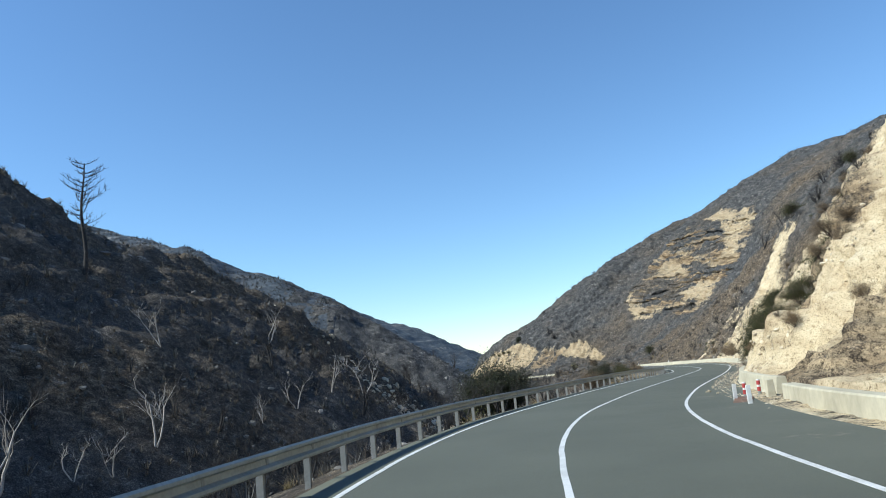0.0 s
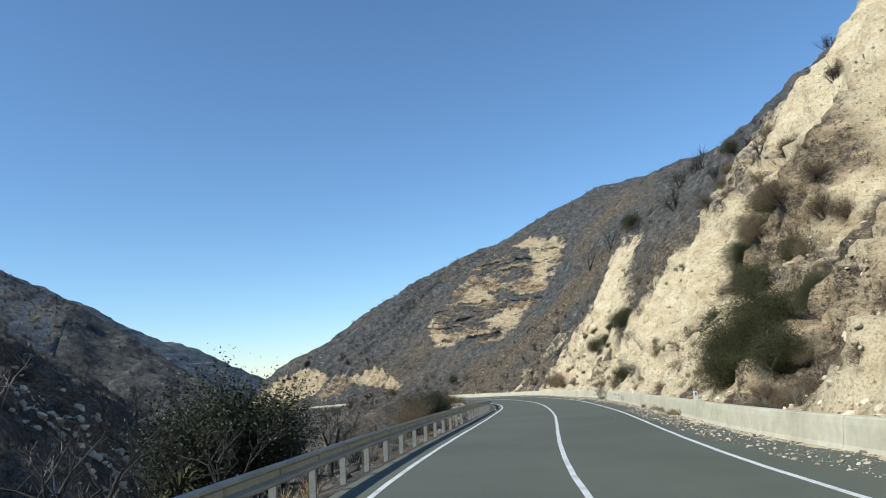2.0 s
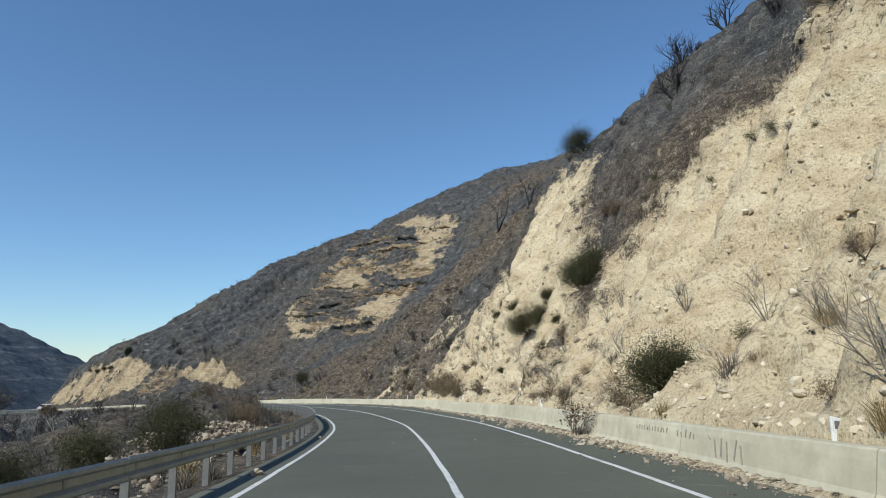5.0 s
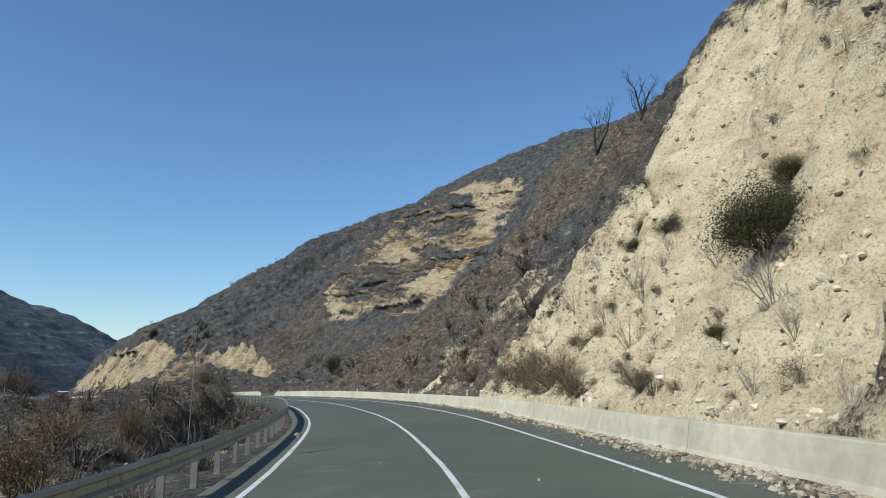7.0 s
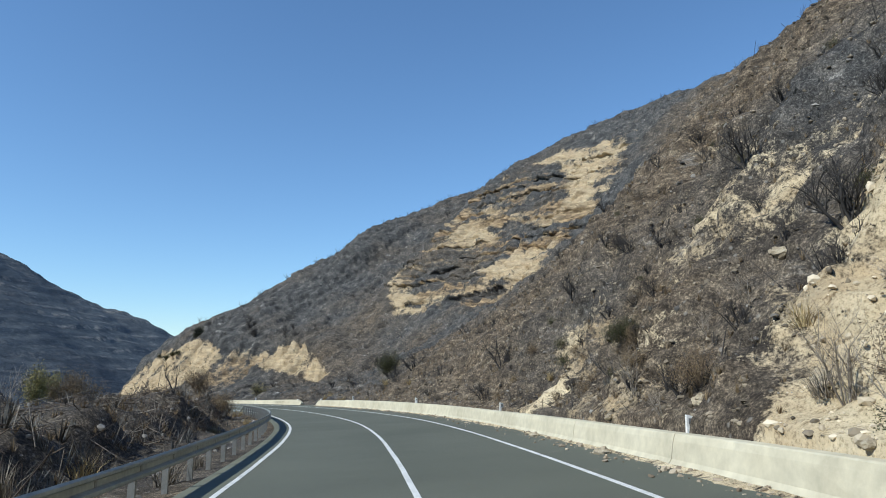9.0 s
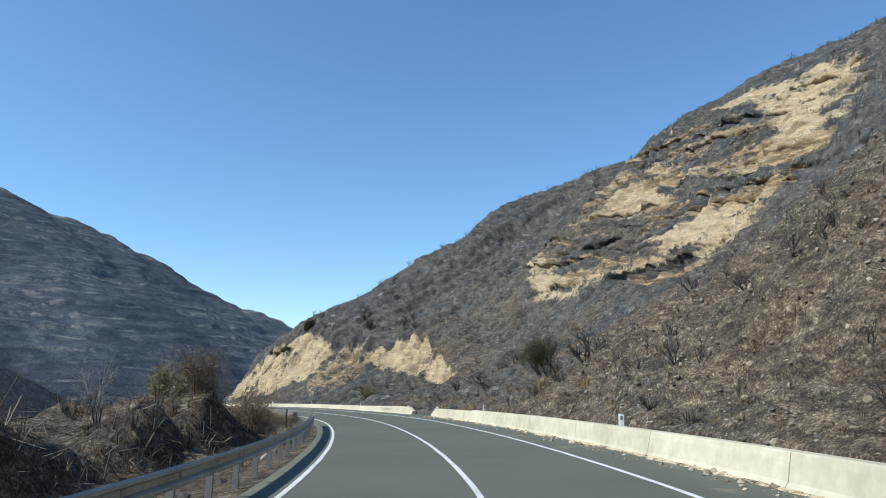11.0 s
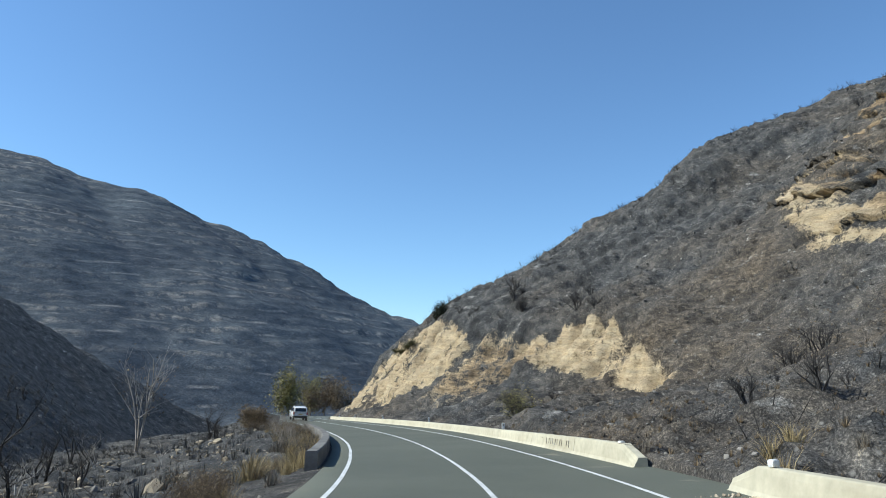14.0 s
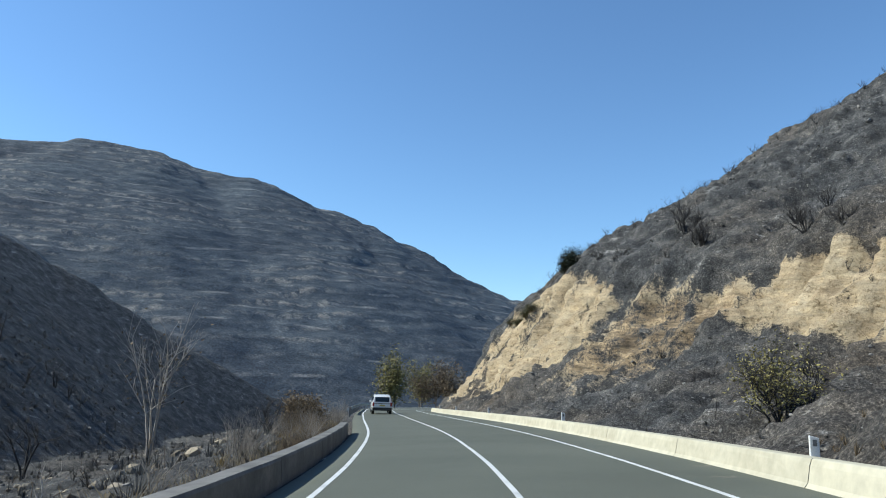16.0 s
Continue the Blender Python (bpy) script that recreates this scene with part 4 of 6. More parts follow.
# ---- plant shapes ----
def grow(rng, stems, height, spread, levels, radius, start=None, wild=0.35, twigs=3, upward=0.35):
    """Segments (from, to, radius, radius) of a branching plant, and the tips."""
    segs, tips = [], []

    def limb(p, way, length, r, level):
        n = 3
        for i in range(n):
            way = way + Vector((rng.uniform(-1, 1), rng.uniform(-1, 1), rng.uniform(-0.6, 1) * upward * 2)) * wild
            way.normalize()
            q = p + way * (length / n)
            r2 = r * (0.8 if level else 0.86)
            segs.append((p, q, r, r2, level))
            if level < levels and (i > 0 or level > 0):
                for _ in range(rng.randint(1, twigs)):
                    side = Vector((rng.uniform(-1, 1), rng.uniform(-1, 1), rng.uniform(-0.2, 0.8)))
                    limb(q, (way * 0.7 + side * 0.9).normalized(), length * rng.uniform(0.45, 0.68), r2 * 0.62, level + 1)
            p, r = q, r2
        tips.append(p)

    for _ in range(stems):
        a, k = rng.uniform(0, math.tau), rng.uniform(0.2, 1) * spread
        way = Vector((math.cos(a) * k, math.sin(a) * k, 1)).normalized()
        base = Vector((0, 0, -0.12)) if start is None else start
        limb(base, way, height * rng.uniform(0.65, 1.0), radius * rng.uniform(0.7, 1), 0)
    f = height / max(q.z for q in tips)
    segs = [(a * f, b * f, r, q, n) for a, b, r, q, n in segs]
    return segs, [q * f for q in tips]


def tubes(name, segs, material, sides=4):
    n = len(segs)
    a = np.array([tuple(s[0]) for s in segs])
    b = np.array([tuple(s[1]) for s in segs])
    ra, rb = np.array([s[2] for s in segs]), np.array([s[3] for s in segs])
    w = b - a
    w /= np.linalg.norm(w, axis=1)[:, None] + 1e-9
    h = np.where(abs(w[:, 2:]) < 0.9, np.array([[0, 0, 1.0]]), np.array([[1.0, 0, 0]]))
    u = np.cross(w, h)
    u /= np.linalg.norm(u, axis=1)[:, None]
    v = np.cross(w, u)
    ang = np.arange(sides) * math.tau / sides
    ring = u[:, None] * np.cos(ang)[None, :, None] + v[:, None] * np.sin(ang)[None, :, None]
    verts = np.concatenate([a[:, None] + ring * ra[:, None, None], b[:, None] + ring * rb[:, None, None]], 1)
    faces = []
    for i in range(n):
        o = i * 2 * sides
        for j in range(sides):
            q = (j + 1) % sides
            faces.append((o + j, o + q, o + sides + q, o + sides + j))
    return mesh_of(name, verts, faces, material, True)


def leaves(name, centres, size, material, rng, long=1.8, droop=0.0):
    """Small folded leaves at the centres."""
    c = np.asarray(centres)
    n = len(c)
    w = rng.normal(size=(n, 3))
    w[:, 2] = w[:, 2] * 0.7 - droop
    w /= np.linalg.norm(w, axis=1)[:, None]
    u = np.cross(w, rng.normal(size=(n, 3)))
    u /= np.linalg.norm(u, axis=1)[:, None]
    k = np.cross(w, u)
    sz = size * rng.uniform(0.55, 1.35, n)[:, None]
    a, b = c - w * sz * long * 0.5, c + w * sz * long * 0.5
    l, r = c + u * sz * 0.45 + k * sz * 0.15, c - u * sz * 0.45 + k * sz * 0.15
    verts = np.stack([a, l, b, r], 1)
    i = np.arange(n)[:, None] * 4
    faces = np.concatenate([i + np.array([[0, 1, 2]]), i + np.array([[0, 2, 3]])]).tolist()
    return mesh_of(name, verts, faces, material)


def clump_points(tips, count, radius, rng, flat=0.8):
    t = np.array([tuple(p) for p in tips])
    pick = t[rng.integers(0, len(t), count)] * rng.uniform(0.5, 1.04, (count, 1)) ** 0.7
    off = rng.normal(size=(count, 3)) * radius
    off[:, 2] *= flat
    return pick + off


def shrub_kind(name, label, category, seed, stems, height, spread, levels, wood, leaf=None, count=0, size=0.05, radius=0.022, clump=0.14, wild=0.35, twigs=3, thin=1.0, droop=0.0, group="", fol="foliage"):
    """A template plant about as high as given, standing at the origin; copies of it are set out later."""
    rng = random.Random(seed)
    npr = np.random.default_rng(seed)
    segs, tips = grow(rng, stems, height, spread, levels, radius, wild=wild, twigs=twigs)
    ob = thing(name, label, category, group=group)
    if stems < 5:
        part("trunk", tubes("trunk", [s for s in segs if s[4] == 0], wood, 5), ob)
        part("crown" if leaf is None else "branchwork", tubes("crown", [s for s in segs if s[4] > 0], wood, 3), ob)
    else:
        part("branchwork", tubes("branchwork", segs, wood, 4), ob)
    if leaf:
        part(fol, leaves(fol, clump_points(tips, count, clump, npr), size, leaf, npr, droop=droop), ob)
    return ob


def tuft_kind(name, label, seed, blades, height, spread, material, group):
    rng = np.random.default_rng(seed)
    a = rng.uniform(0, math.tau, blades)
    r = rng.uniform(0, 1, blades) ** 0.7
    base = np.stack([np.cos(a) * r * spread * 0.4, np.sin(a) * r * spread * 0.4, np.full(blades, -0.04)], 1)
    h = height * rng.uniform(0.4, 1.0, blades)
    lean = rng.normal(size=(blades, 3)) * spread * 0.35
    lean[:, :2] += np.stack([np.cos(a), np.sin(a)], 1) * spread * 0.35 * r[:, None]
    lean[:, 2] = 0
    mid, top = base + lean * 0.4 + np.array([0, 0, 1]) * h[:, None] * 0.6, base + lean * 1.1 + np.array([0, 0, 1]) * h[:, None]
    side = np.stack([-np.sin(a), np.cos(a), 0 * a], 1) * 0.008 * (0.5 + height)
    verts = np.stack([base - side, base + side, mid + side * 0.7, mid - side * 0.7, top], 1)
    i = np.arange(blades)[:, None] * 5
    faces = np.concatenate([i + np.array([[0, 1, 2]]), i + np.array([[0, 2, 3]]), i + np.array([[3, 2, 4]])]).tolist()
    return tagged(new(name, mesh_of(name, verts, faces, material)), label, "dry grass", group)


def hill_at(s, h):
    """Distance from the road at which the hillside is h over it."""
    d = np.linspace(float(hill_start(s)) + 0.1, 150, 1500)
    return float(d[np.argmax(hill_height(np.full(1500, float(s)), d) >= h)])


def hill_pose(s, d, scale, turn, sink=0.05, lean=0.25):
    p, _ = hill_surface(np.array([float(s), float(s)]), np.array([float(d), float(d) + 0.5]))
    up = Vector((0, 0, 1))
    out = Vector(p[0] - p[1])
    out.z = 0
    axis = (up + out.normalized() * lean).normalized()
    rot = axis.to_track_quat("Z", "Y").to_matrix().to_4x4()
    return Matrix.Translation(Vector(p[0]) - up * sink * scale) @ rot @ pose(0, 0, 0, 0, 0, turn) @ Matrix.Diagonal((scale, scale, scale, 1))


def vale_pose(s, d, scale, turn, sink=0.05):
    p = vale_surface(np.array([[float(s)]]), np.array([[float(d)]]))[0, 0]
    return Matrix.Translation(Vector(p) - Vector((0, 0, sink * scale))) @ pose(0, 0, 0, 0, 0, turn) @ Matrix.Diagonal((scale, scale, scale, 1))


USED = set()


def set_out(kinds, poses):
    """The first pose for each template is the template itself, the rest are copies."""
    for i, m in enumerate(poses):
        k = kinds[i % len(kinds)]
        if k.name in USED:
            copy_thing(k, m @ Matrix.Diagonal((1 / k.scale.x, 1 / k.scale.y, 1 / k.scale.z, 1)))
        else:
            USED.add(k.name)
            k.matrix_basis = m


def scrub(name, label, kinds, poses, material):
    """Many small shrubs, too many to count, in one mesh."""
    verts, faces, count = [], [], 0
    for i, m in enumerate(poses):
        a = np.array(m)
        for o in kinds[i % len(kinds)]:
            verts.append(o[0] @ a[:3, :3].T + a[:3, 3])
            faces += (o[1] + count).tolist()
            count += len(o[0])
    tagged(new(name, mesh_of(name, np.concatenate(verts), faces, material, True)), label, "burnt scrub", kind="stuff")


def raw_shrub(seed, stems, wild, radius=0.02):
    segs, _ = grow(random.Random(seed), stems, 0.9, 0.8, 1, radius, wild=wild)
    me = tubes("raw", segs, CHAR, 3)
    v = np.array([tuple(q.co) for q in me.vertices])
    f = np.array([tuple(q.vertices) for q in me.polygons])
    bpy.data.meshes.remove(me)
    return [(v, f)]


rnd = random.Random(11)
G_LIVE, G_DRY, G_BURNT = "olive shrubs on the rock cut", "dry brown shrubs on the slope", "burnt shrubs on the hillside"
GREEN = [shrub_kind("shrub", "olive-green shrub growing out of the limestone cut", "shrub", 20 + i, 9, 0.85, 0.9, 2, BARK, LEAF_GREEN, 13000, 0.0135, 0.02, 0.11, group=G_LIVE) for i in range(3)]
BROWN = [shrub_kind("shrub", "dry brown scorched shrub on the slope", "shrub", 30 + i, 8, 0.85, 0.8, 2, BARK, LEAF_BROWN, 6500, 0.0125, 0.016, 0.1, group=G_DRY) for i in range(3)]
BURNT = [shrub_kind("burnt_shrub", "leafless charred shrub on burnt ground", "burnt shrub", 40 + i, 6 + i % 3, 0.8, 0.8, 2, CHAR, None, 0, 0, 0.022, wild=0.3, group=G_BURNT) for i in range(4)]
BARE = [shrub_kind("burnt_tree", "tall leafless charred tree on the slope", "burnt tree", 50 + i, 2, 2.4, 0.35, 3, CHAR, None, 0, 0, 0.06, wild=0.22, twigs=2, group="burnt trees on the slope") for i in range(2)]

# olive shrubs: station, height over the road, width
LIVE_AT = ((66.9, 7.8, 3.2), (66.9, 9.1, 3.4), (67.2, 10.8, 3.0), (70.4, 12.4, 2.6), (58.3, 5.2, 2.8), (58.8, 6.7, 2.6), (56.6, 4.4, 2.4), (69.4, 8.2, 2.4), (64.8, 10.3, 2.6), (68.5, 8.6, 2.0), (64.8, 3.3, 2.3), (65.6, 4.6, 2.0), (69, 2.6, 2.1), (73.1, 15.9, 2.3), (86.2, 19.9, 2.6), (63, 11.5, 2.0),
           (95.2, 6.1, 3.2), (95.9, 6.9, 2.6), (96.2, 7.6, 2.2), (101.6, 4.5, 3.0), (102.6, 5.6, 2.5), (103.1, 7.0, 1.2), (96.4, 5.4, 0.9), (95.2, 4.2, 0.8), (92.9, 2.4, 0.8), (100.2, 2.0, 0.7), (97.8, 5.2, 0.7),
           (113, 20.4, 3.6), (114.8, 21.5, 2.6), (111, 7.2, 1.2), (113, 6.6, 1.0), (113.5, 7.6, 1.6), (133, 3.0, 1.4))
set_out(GREEN, [hill_pose(s, hill_at(s, h), w / 1.25, rnd.uniform(0, 360), lean=0.5) for s, h, w in LIVE_AT])
NEAR_BUSH = [shrub_kind("shrub", "dense olive-brown bush rooted above the barrier", "shrub", 26 + i, 11, 0.85, 0.8, 2, BARK, LEAF_GREEN, 32000, 0.0105, 0.018, 0.1, group=G_LIVE) for i in range(2)]
set_out(NEAR_BUSH, [hill_pose(s, hill_at(s, h), k, rnd.uniform(0, 360), lean=0.4) for s, h, k in ((79.6, 1.6, 2.3), (51.2, 1.7, 3.0), (49.4, 2.6, 2.7), (53.2, 3.2, 2.4), (47.6, 1.9, 2.2), (52.0, 4.4, 2.0), (50.2, 1.3, 2.2))])
DRY_AT = ((58.3, 8.3, 3.0), (73.1, 13.8, 2.6), (75.2, 17.2, 2.4), (82.8, 16.0, 2.4), (75.2, 7.4, 2.0), (60.2, 8.6, 3.2), (62.0, 7.4, 3.0), (58.8, 9.8, 2.6), (61.4, 10.6, 2.6), (57.2, 8.4, 2.4), (56.5, 6.4, 1.8), (62.7, 1.3, 1.4), (77.1, 16.8, 2.2), (82.8, 14.3, 2.6), (80.6, 14.8, 2.2), (71, 20.2, 2.2), (53.6, 7.9, 1.5), (46.5, 2.0, 0.8), (44.2, 0.9, 1.4), (46.5, 1.1, 1.3), (43.0, 1.0, 1.4), (77.1, 8.8, 1.5),
          (103.1, 12.7, 1.8), (97.6, 11.0, 2.3), (99.4, 11.6, 1.8), (103.1, 1.1, 1.5), (89.2, 0.9, 1.4), (91.7, 0.9, 0.9), (94.1, 3.6, 1.4), (94.1, 2.8, 0.9), (87, 1.0, 1.3), (113, 1.2, 3.4), (110, 1.2, 2.8), (115.5, 1.3, 3.0), (117, 2.2, 2.6), (112, 2.6, 2.2), (108, 0.9, 1.8), (118.4, 1.4, 1.9), (124, 1.3, 1.7),
          (36, 2.2, 1.8), (40, 2.2, 1.9), (31, 3.0, 1.6), (66, 5.6, 1.6), (70, 12.6, 1.8), (75, 14, 1.7), (84, 17.5, 2.2), (78.6, 18.8, 1.9), (69, 14.4, 1.7), (81.2, 1.0, 1.4), (72.6, 3.2, 1.0), (84.6, 3.0, 0.9))
set_out(BROWN, [hill_pose(s, hill_at(s, h), w / 1.45, rnd.uniform(0, 360), lean=0.4) for s, h, w in DRY_AT])
small = []
for i in range(250):
    s = rnd.uniform(38, 142)
    h = rnd.uniform(0.8, 17) if i % 3 else rnd.uniform(0.7, 3)
    small.append(hill_pose(s, hill_at(s, h), rnd.uniform(0.3, 0.7), rnd.uniform(0, 360), lean=0.6))
TINY = [shrub_kind("shrub", "small dry cushion shrub on the rock", "shrub", 36 + i, 6, 0.8, 0.9, 1, BARK, (LEAF_BROWN, LEAF_GREEN, GREY_STRAW)[i], 900, 0.03, 0.015, 0.13, group="cushion shrubs on the rock") for i in range(3)]
set_out(TINY, small)

CHAR_AT = ((97.6, 22.3, 2.6), (98.8, 19, 3.2), (106, 24.6, 2.2), (104, 24.2, 1.8), (108.5, 24.4, 1.9), (77.6, 17.2, 1.6), (86, 29, 1.8), (71, 19.8, 1.8), (124.5, 5.2, 1.8), (140, 5, 1.6), (131, 8.2, 1.6), (175, 2.3, 1.9), (147, 2.5, 1.7), (170, 2.8, 2.4), (210, 4.8, 2.3), (243, 42, 2.4), (245.8, 11.9, 2.4),
           (236.4, 10.9, 1.9), (196, 1.9, 1.5), (197, 1.3, 1.6), (168, 1.4, 1.4), (173, 1.4, 1.5), (210, 4.0, 1.9), (228, 2.3, 1.5), (233, 2.2, 1.2), (241, 12.4, 1.9), (238.5, 12.2, 1.5), (236, 20.8, 1.8), (250, 13.9, 2.2), (246, 12, 2.4), (238.7, 10.9, 1.9),
           (250, 14.5, 2.0), (252, 15, 2.2), (124, 5, 1.4), (100, 21, 2.2), (92, 20, 2.2))
set_out(BURNT, [hill_pose(s, hill_at(s, h), k * 1.35, rnd.uniform(0, 360), lean=0.15) for s, h, k in CHAR_AT])
more = []
for i in range(480):
    s, h = rnd.uniform(118, 266), rnd.random() ** 1.3 * 50 + 0.8
    more.append(hill_pose(s, hill_at(s, h), rnd.uniform(0.4, 1.3), rnd.uniform(0, 360), lean=0.15))
low_kinds = [raw_shrub(140 + i, 5 + i % 3, 0.3) for i in range(5)]
scrub("burnt_scrub", "leafless charred scrub over the slope", low_kinds, more, CHAR)
more = []
for i in range(30):
    d = rnd.uniform(14, 120)
    s = 262 + 0.15 * d + rnd.uniform(-3, 6)
    more.append(hill_pose(s, d, rnd.uniform(0.9, 2.4), rnd.uniform(0, 360), lean=0.0))
for i in range(60):
    s, h = rnd.uniform(120, 165), rnd.uniform(1.0, 13)
    more.append(hill_pose(s, hill_at(s, h), rnd.uniform(0.5, 1.5), rnd.uniform(0, 360), lean=0.3))
for i in range(60):
    s, h = rnd.uniform(80, 140), rnd.uniform(17, 34)
    more.append(hill_pose(s, hill_at(s, h), rnd.uniform(0.5, 1.5), rnd.uniform(0, 360), lean=0.15))
set_out(BURNT, more)
set_out(BARE, [hill_pose(s, hill_at(s, h), k, rnd.uniform(0, 360), lean=0.0) for s, h, k in ((135.4, 18, 2.6), (134, 21.5, 1.7), (133, 20.8, 1.3), (140, 24, 1.4))])

# twiggy shrubs along the ridge line
crest = []
for s, d, n in ((272, 17, 8), (270, 24, 8), (267, 33, 10), (269, 45, 10), (267, 55, 8), (256, 62, 8), (252, 70, 8), (250, 80, 8), (246, 90, 8), (243, 105, 8), (214, 98, 8), (212, 72, 8), (206, 80, 8), (192, 93, 6), (189, 66, 5), (259, 23, 9), (256, 40, 9), (255, 50, 8), (220, 55, 8), (258, 30, 6), (264, 15, 5)):
    for i in range(int(n * 1.6)):
        crest.append(hill_pose(s + rnd.uniform(-6, 6), d + rnd.uniform(-7, 7), rnd.uniform(0.5, 1.6), rnd.uniform(0, 360), lean=0.0))
scrub("ridge_scrub", "dark twiggy burnt shrubs along the ridge", [raw_shrub(150 + i, 5 + i % 3, 0.2, 0.022) for i in range(4)], crest, CHAR)

# ridge tree and shrubs at the end of the spur
ridge_tree = shrub_kind("tree", "small dark evergreen tree on the ridge", "tree", 61, 1, 2.0, 0.2, 3, BARK, LEAF_DARK, 4500, 0.06, 0.07, 0.22, wild=0.25)
ridge_tree.matrix_basis = hill_pose(263, 14.6, 1.5, 20, lean=0)
set_out([GREEN[1]], [hill_pose(s, d, k, 40 * i, lean=0) for i, (s, d, k) in enumerate(((267, 12.6, 1.5), (272, 12.8, 1.7), (276, 12.6, 1.6), (280, 12.8, 1.3)))])

# half-burnt tree behind the barrier
half_tree = shrub_kind("tree", "half-burnt tree with sparse brown-olive leaves on the slope", "tree", 64, 4, 1.9, 0.6, 3, CHAR, LEAF_GREEN, 16000, 0.018, 0.05, 0.15, wild=0.28)
half_tree.matrix_basis = hill_pose(177.0, 9.4, 1.75, 60, lean=0.2)
# yellowing shrub below the cut
low_shrub = shrub_kind("shrub", "half-burnt shrub with yellowing leaves behind the barrier", "shrub", 63, 9, 1.7, 0.9, 3, CHAR, LEAF_YELLOW, 1900, 0.03, 0.026, 0.14)
low_shrub.matrix_basis = hill_pose(219.4, 8.2, 1.75, 30, lean=0)

# ---- trees and shrubs of the valley side ----
PALE = [shrub_kind("burnt_tree", "pale leafless fire-bleached tree in the valley", "burnt tree", 70 + i, 2, 2.2, 0.4, 2, WHITE_WOOD, None, 0, 0, 0.04, wild=0.42, twigs=2, group="bleached trees in the valley") for i in range(3)]
PALE_AT = ((27.6, 20.4, 4.6), (20.4, 19.7, 4.8), (23.3, 19.7, 2.3), (24.8, 19.5, 2.7), (35.7, 20.8, 2.6), (39.7, 21.6, 3.3), (44.2, 22.1, 3.8), (29.0, 21.4, 2.3), (48.9, 22.4, 4.4), (51, 20, 3.0), (57, 21, 3.2), (41, 17, 2.4),
           (63, 15, 4.2), (68, 18, 4.0), (32, 15.5, 2.6), (33.4, 26, 3.6), (46, 29, 4.0), (60, 30, 4.4), (152, 26, 5.0), (150, 27.5, 4.2), (205, 16, 2.4), (232, 19, 3.4), (226, 14, 2.4))
set_out(PALE, [vale_pose(s, d, w / 2.6, rnd.uniform(0, 360)) for s, d, w in PALE_AT])
tall_pale = shrub_kind("burnt_tree", "tall slender fire-bleached tree beside the road", "burnt tree", 73, 5, 2.4, 0.06, 2, WHITE_WOOD, LEAF_BROWN, 200, 0.03, 0.022, 0.05, wild=0.12, twigs=2)
tall_pale.matrix_basis = vale_pose(256.5, 19.0, 5.0, 30)
DARKT = [shrub_kind("burnt_tree", "thin charred tree in the burnt valley", "burnt tree", 75 + i, 3, 2.0, 0.45, 3, CHAR, None, 0, 0, 0.045, wild=0.3, twigs=2, group="charred trees in the valley") for i in range(3)]
spots = []
for i in range(120):
    s, d = rnd.uniform(8, 135), rnd.uniform(9, 46)
    if (d > 17 or s < 56) and (d < 26 or s > 75):
        spots.append(vale_pose(s, d, rnd.uniform(0.7, 1.9), rnd.uniform(0, 360)))
for i in range(34):
    s, d = rnd.uniform(14, 58), rnd.uniform(8.5, 20)
    spots.append(vale_pose(s, d, rnd.uniform(1.2, 2.4), rnd.uniform(0, 360)))
for i in range(50):
    s, d = rnd.uniform(135, 285), rnd.uniform(11, 45)
    spots.append(vale_pose(s, d, rnd.uniform(0.8, 2.6), rnd.uniform(0, 360)))
set_out(DARKT, spots)


def build_bare_pine(m, height, seed):
    """A burnt conifer: one straight stem with whorls of thin rising branches on its upper half."""
    ob = thing("burnt_pine", "tall lone leafless burnt pine on the slope", "burnt tree", m)
    rng = random.Random(seed)
    stem = [Vector((0.12 * math.sin(i * 0.9), 0.1 * math.sin(i * 0.6), height * i / 9 - 0.3)) for i in range(10)]
    part("trunk", tubes("trunk", [(a, b, 0.16 * (1 - i / 11), 0.16 * (1 - (i + 1) / 11), 0) for i, (a, b) in enumerate(zip(stem, stem[1:]))], CHAR, 7), ob)
    for k in range(15):
        f = 0.42 + 0.57 * k / 14
        base = stem[int(f * 9)].lerp(stem[min(int(f * 9) + 1, 9)], f * 9 % 1)
        segs = []
        for q in range(3):
            a, reach = rng.uniform(0, math.tau), height * (0.06 + 0.2 * (1 - abs(f - 0.62) * 1.9)) * rng.uniform(0.6, 1.1)
            p, way = base, Vector((math.cos(a), math.sin(a), rng.uniform(0.1, 0.4)))
            for i in range(4):
                nxt = p + way.normalized() * reach / 4
                segs.append((p, nxt, 0.032 * (1 - i / 5), 0.032 * (1 - (i + 1) / 5), 1))
                for _ in range(3):
                    side = Vector((rng.uniform(-1, 1), rng.uniform(-1, 1), rng.uniform(0, 1))).normalized()
                    segs.append((nxt, nxt + (way.normalized() + side).normalized() * reach * rng.uniform(0.16, 0.32), 0.014, 0.006, 1))
                p, way = nxt, way + Vector((0, 0, 0.16))
        part("branch", tubes("branch", segs, CHAR, 3), ob)


build_bare_pine(vale_pose(33.8, 32.4, 1.0, 20), 7.6, 7)
vale_shrubs = []
for i in range(600):
    s, d = rnd.uniform(6, 300), 6.2 + rnd.random() * (34 if i % 2 else 66)
    vale_shrubs.append(vale_pose(s, d, rnd.uniform(0.5, 1.4), rnd.uniform(0, 360)))
scrub("valley_scrub", "leafless charred scrub in the valley", low_kinds, vale_shrubs, CHAR)
LEAFY = [shrub_kind("tree", "dark-leaved tree beside the guard rail", "tree", 80 + i, 3, 2.2, 0.5, 3, BARK, LEAF_DARK, 22000, 0.026, 0.045, 0.15, wild=0.3, group="leafy trees beside the rail") for i in range(2)]
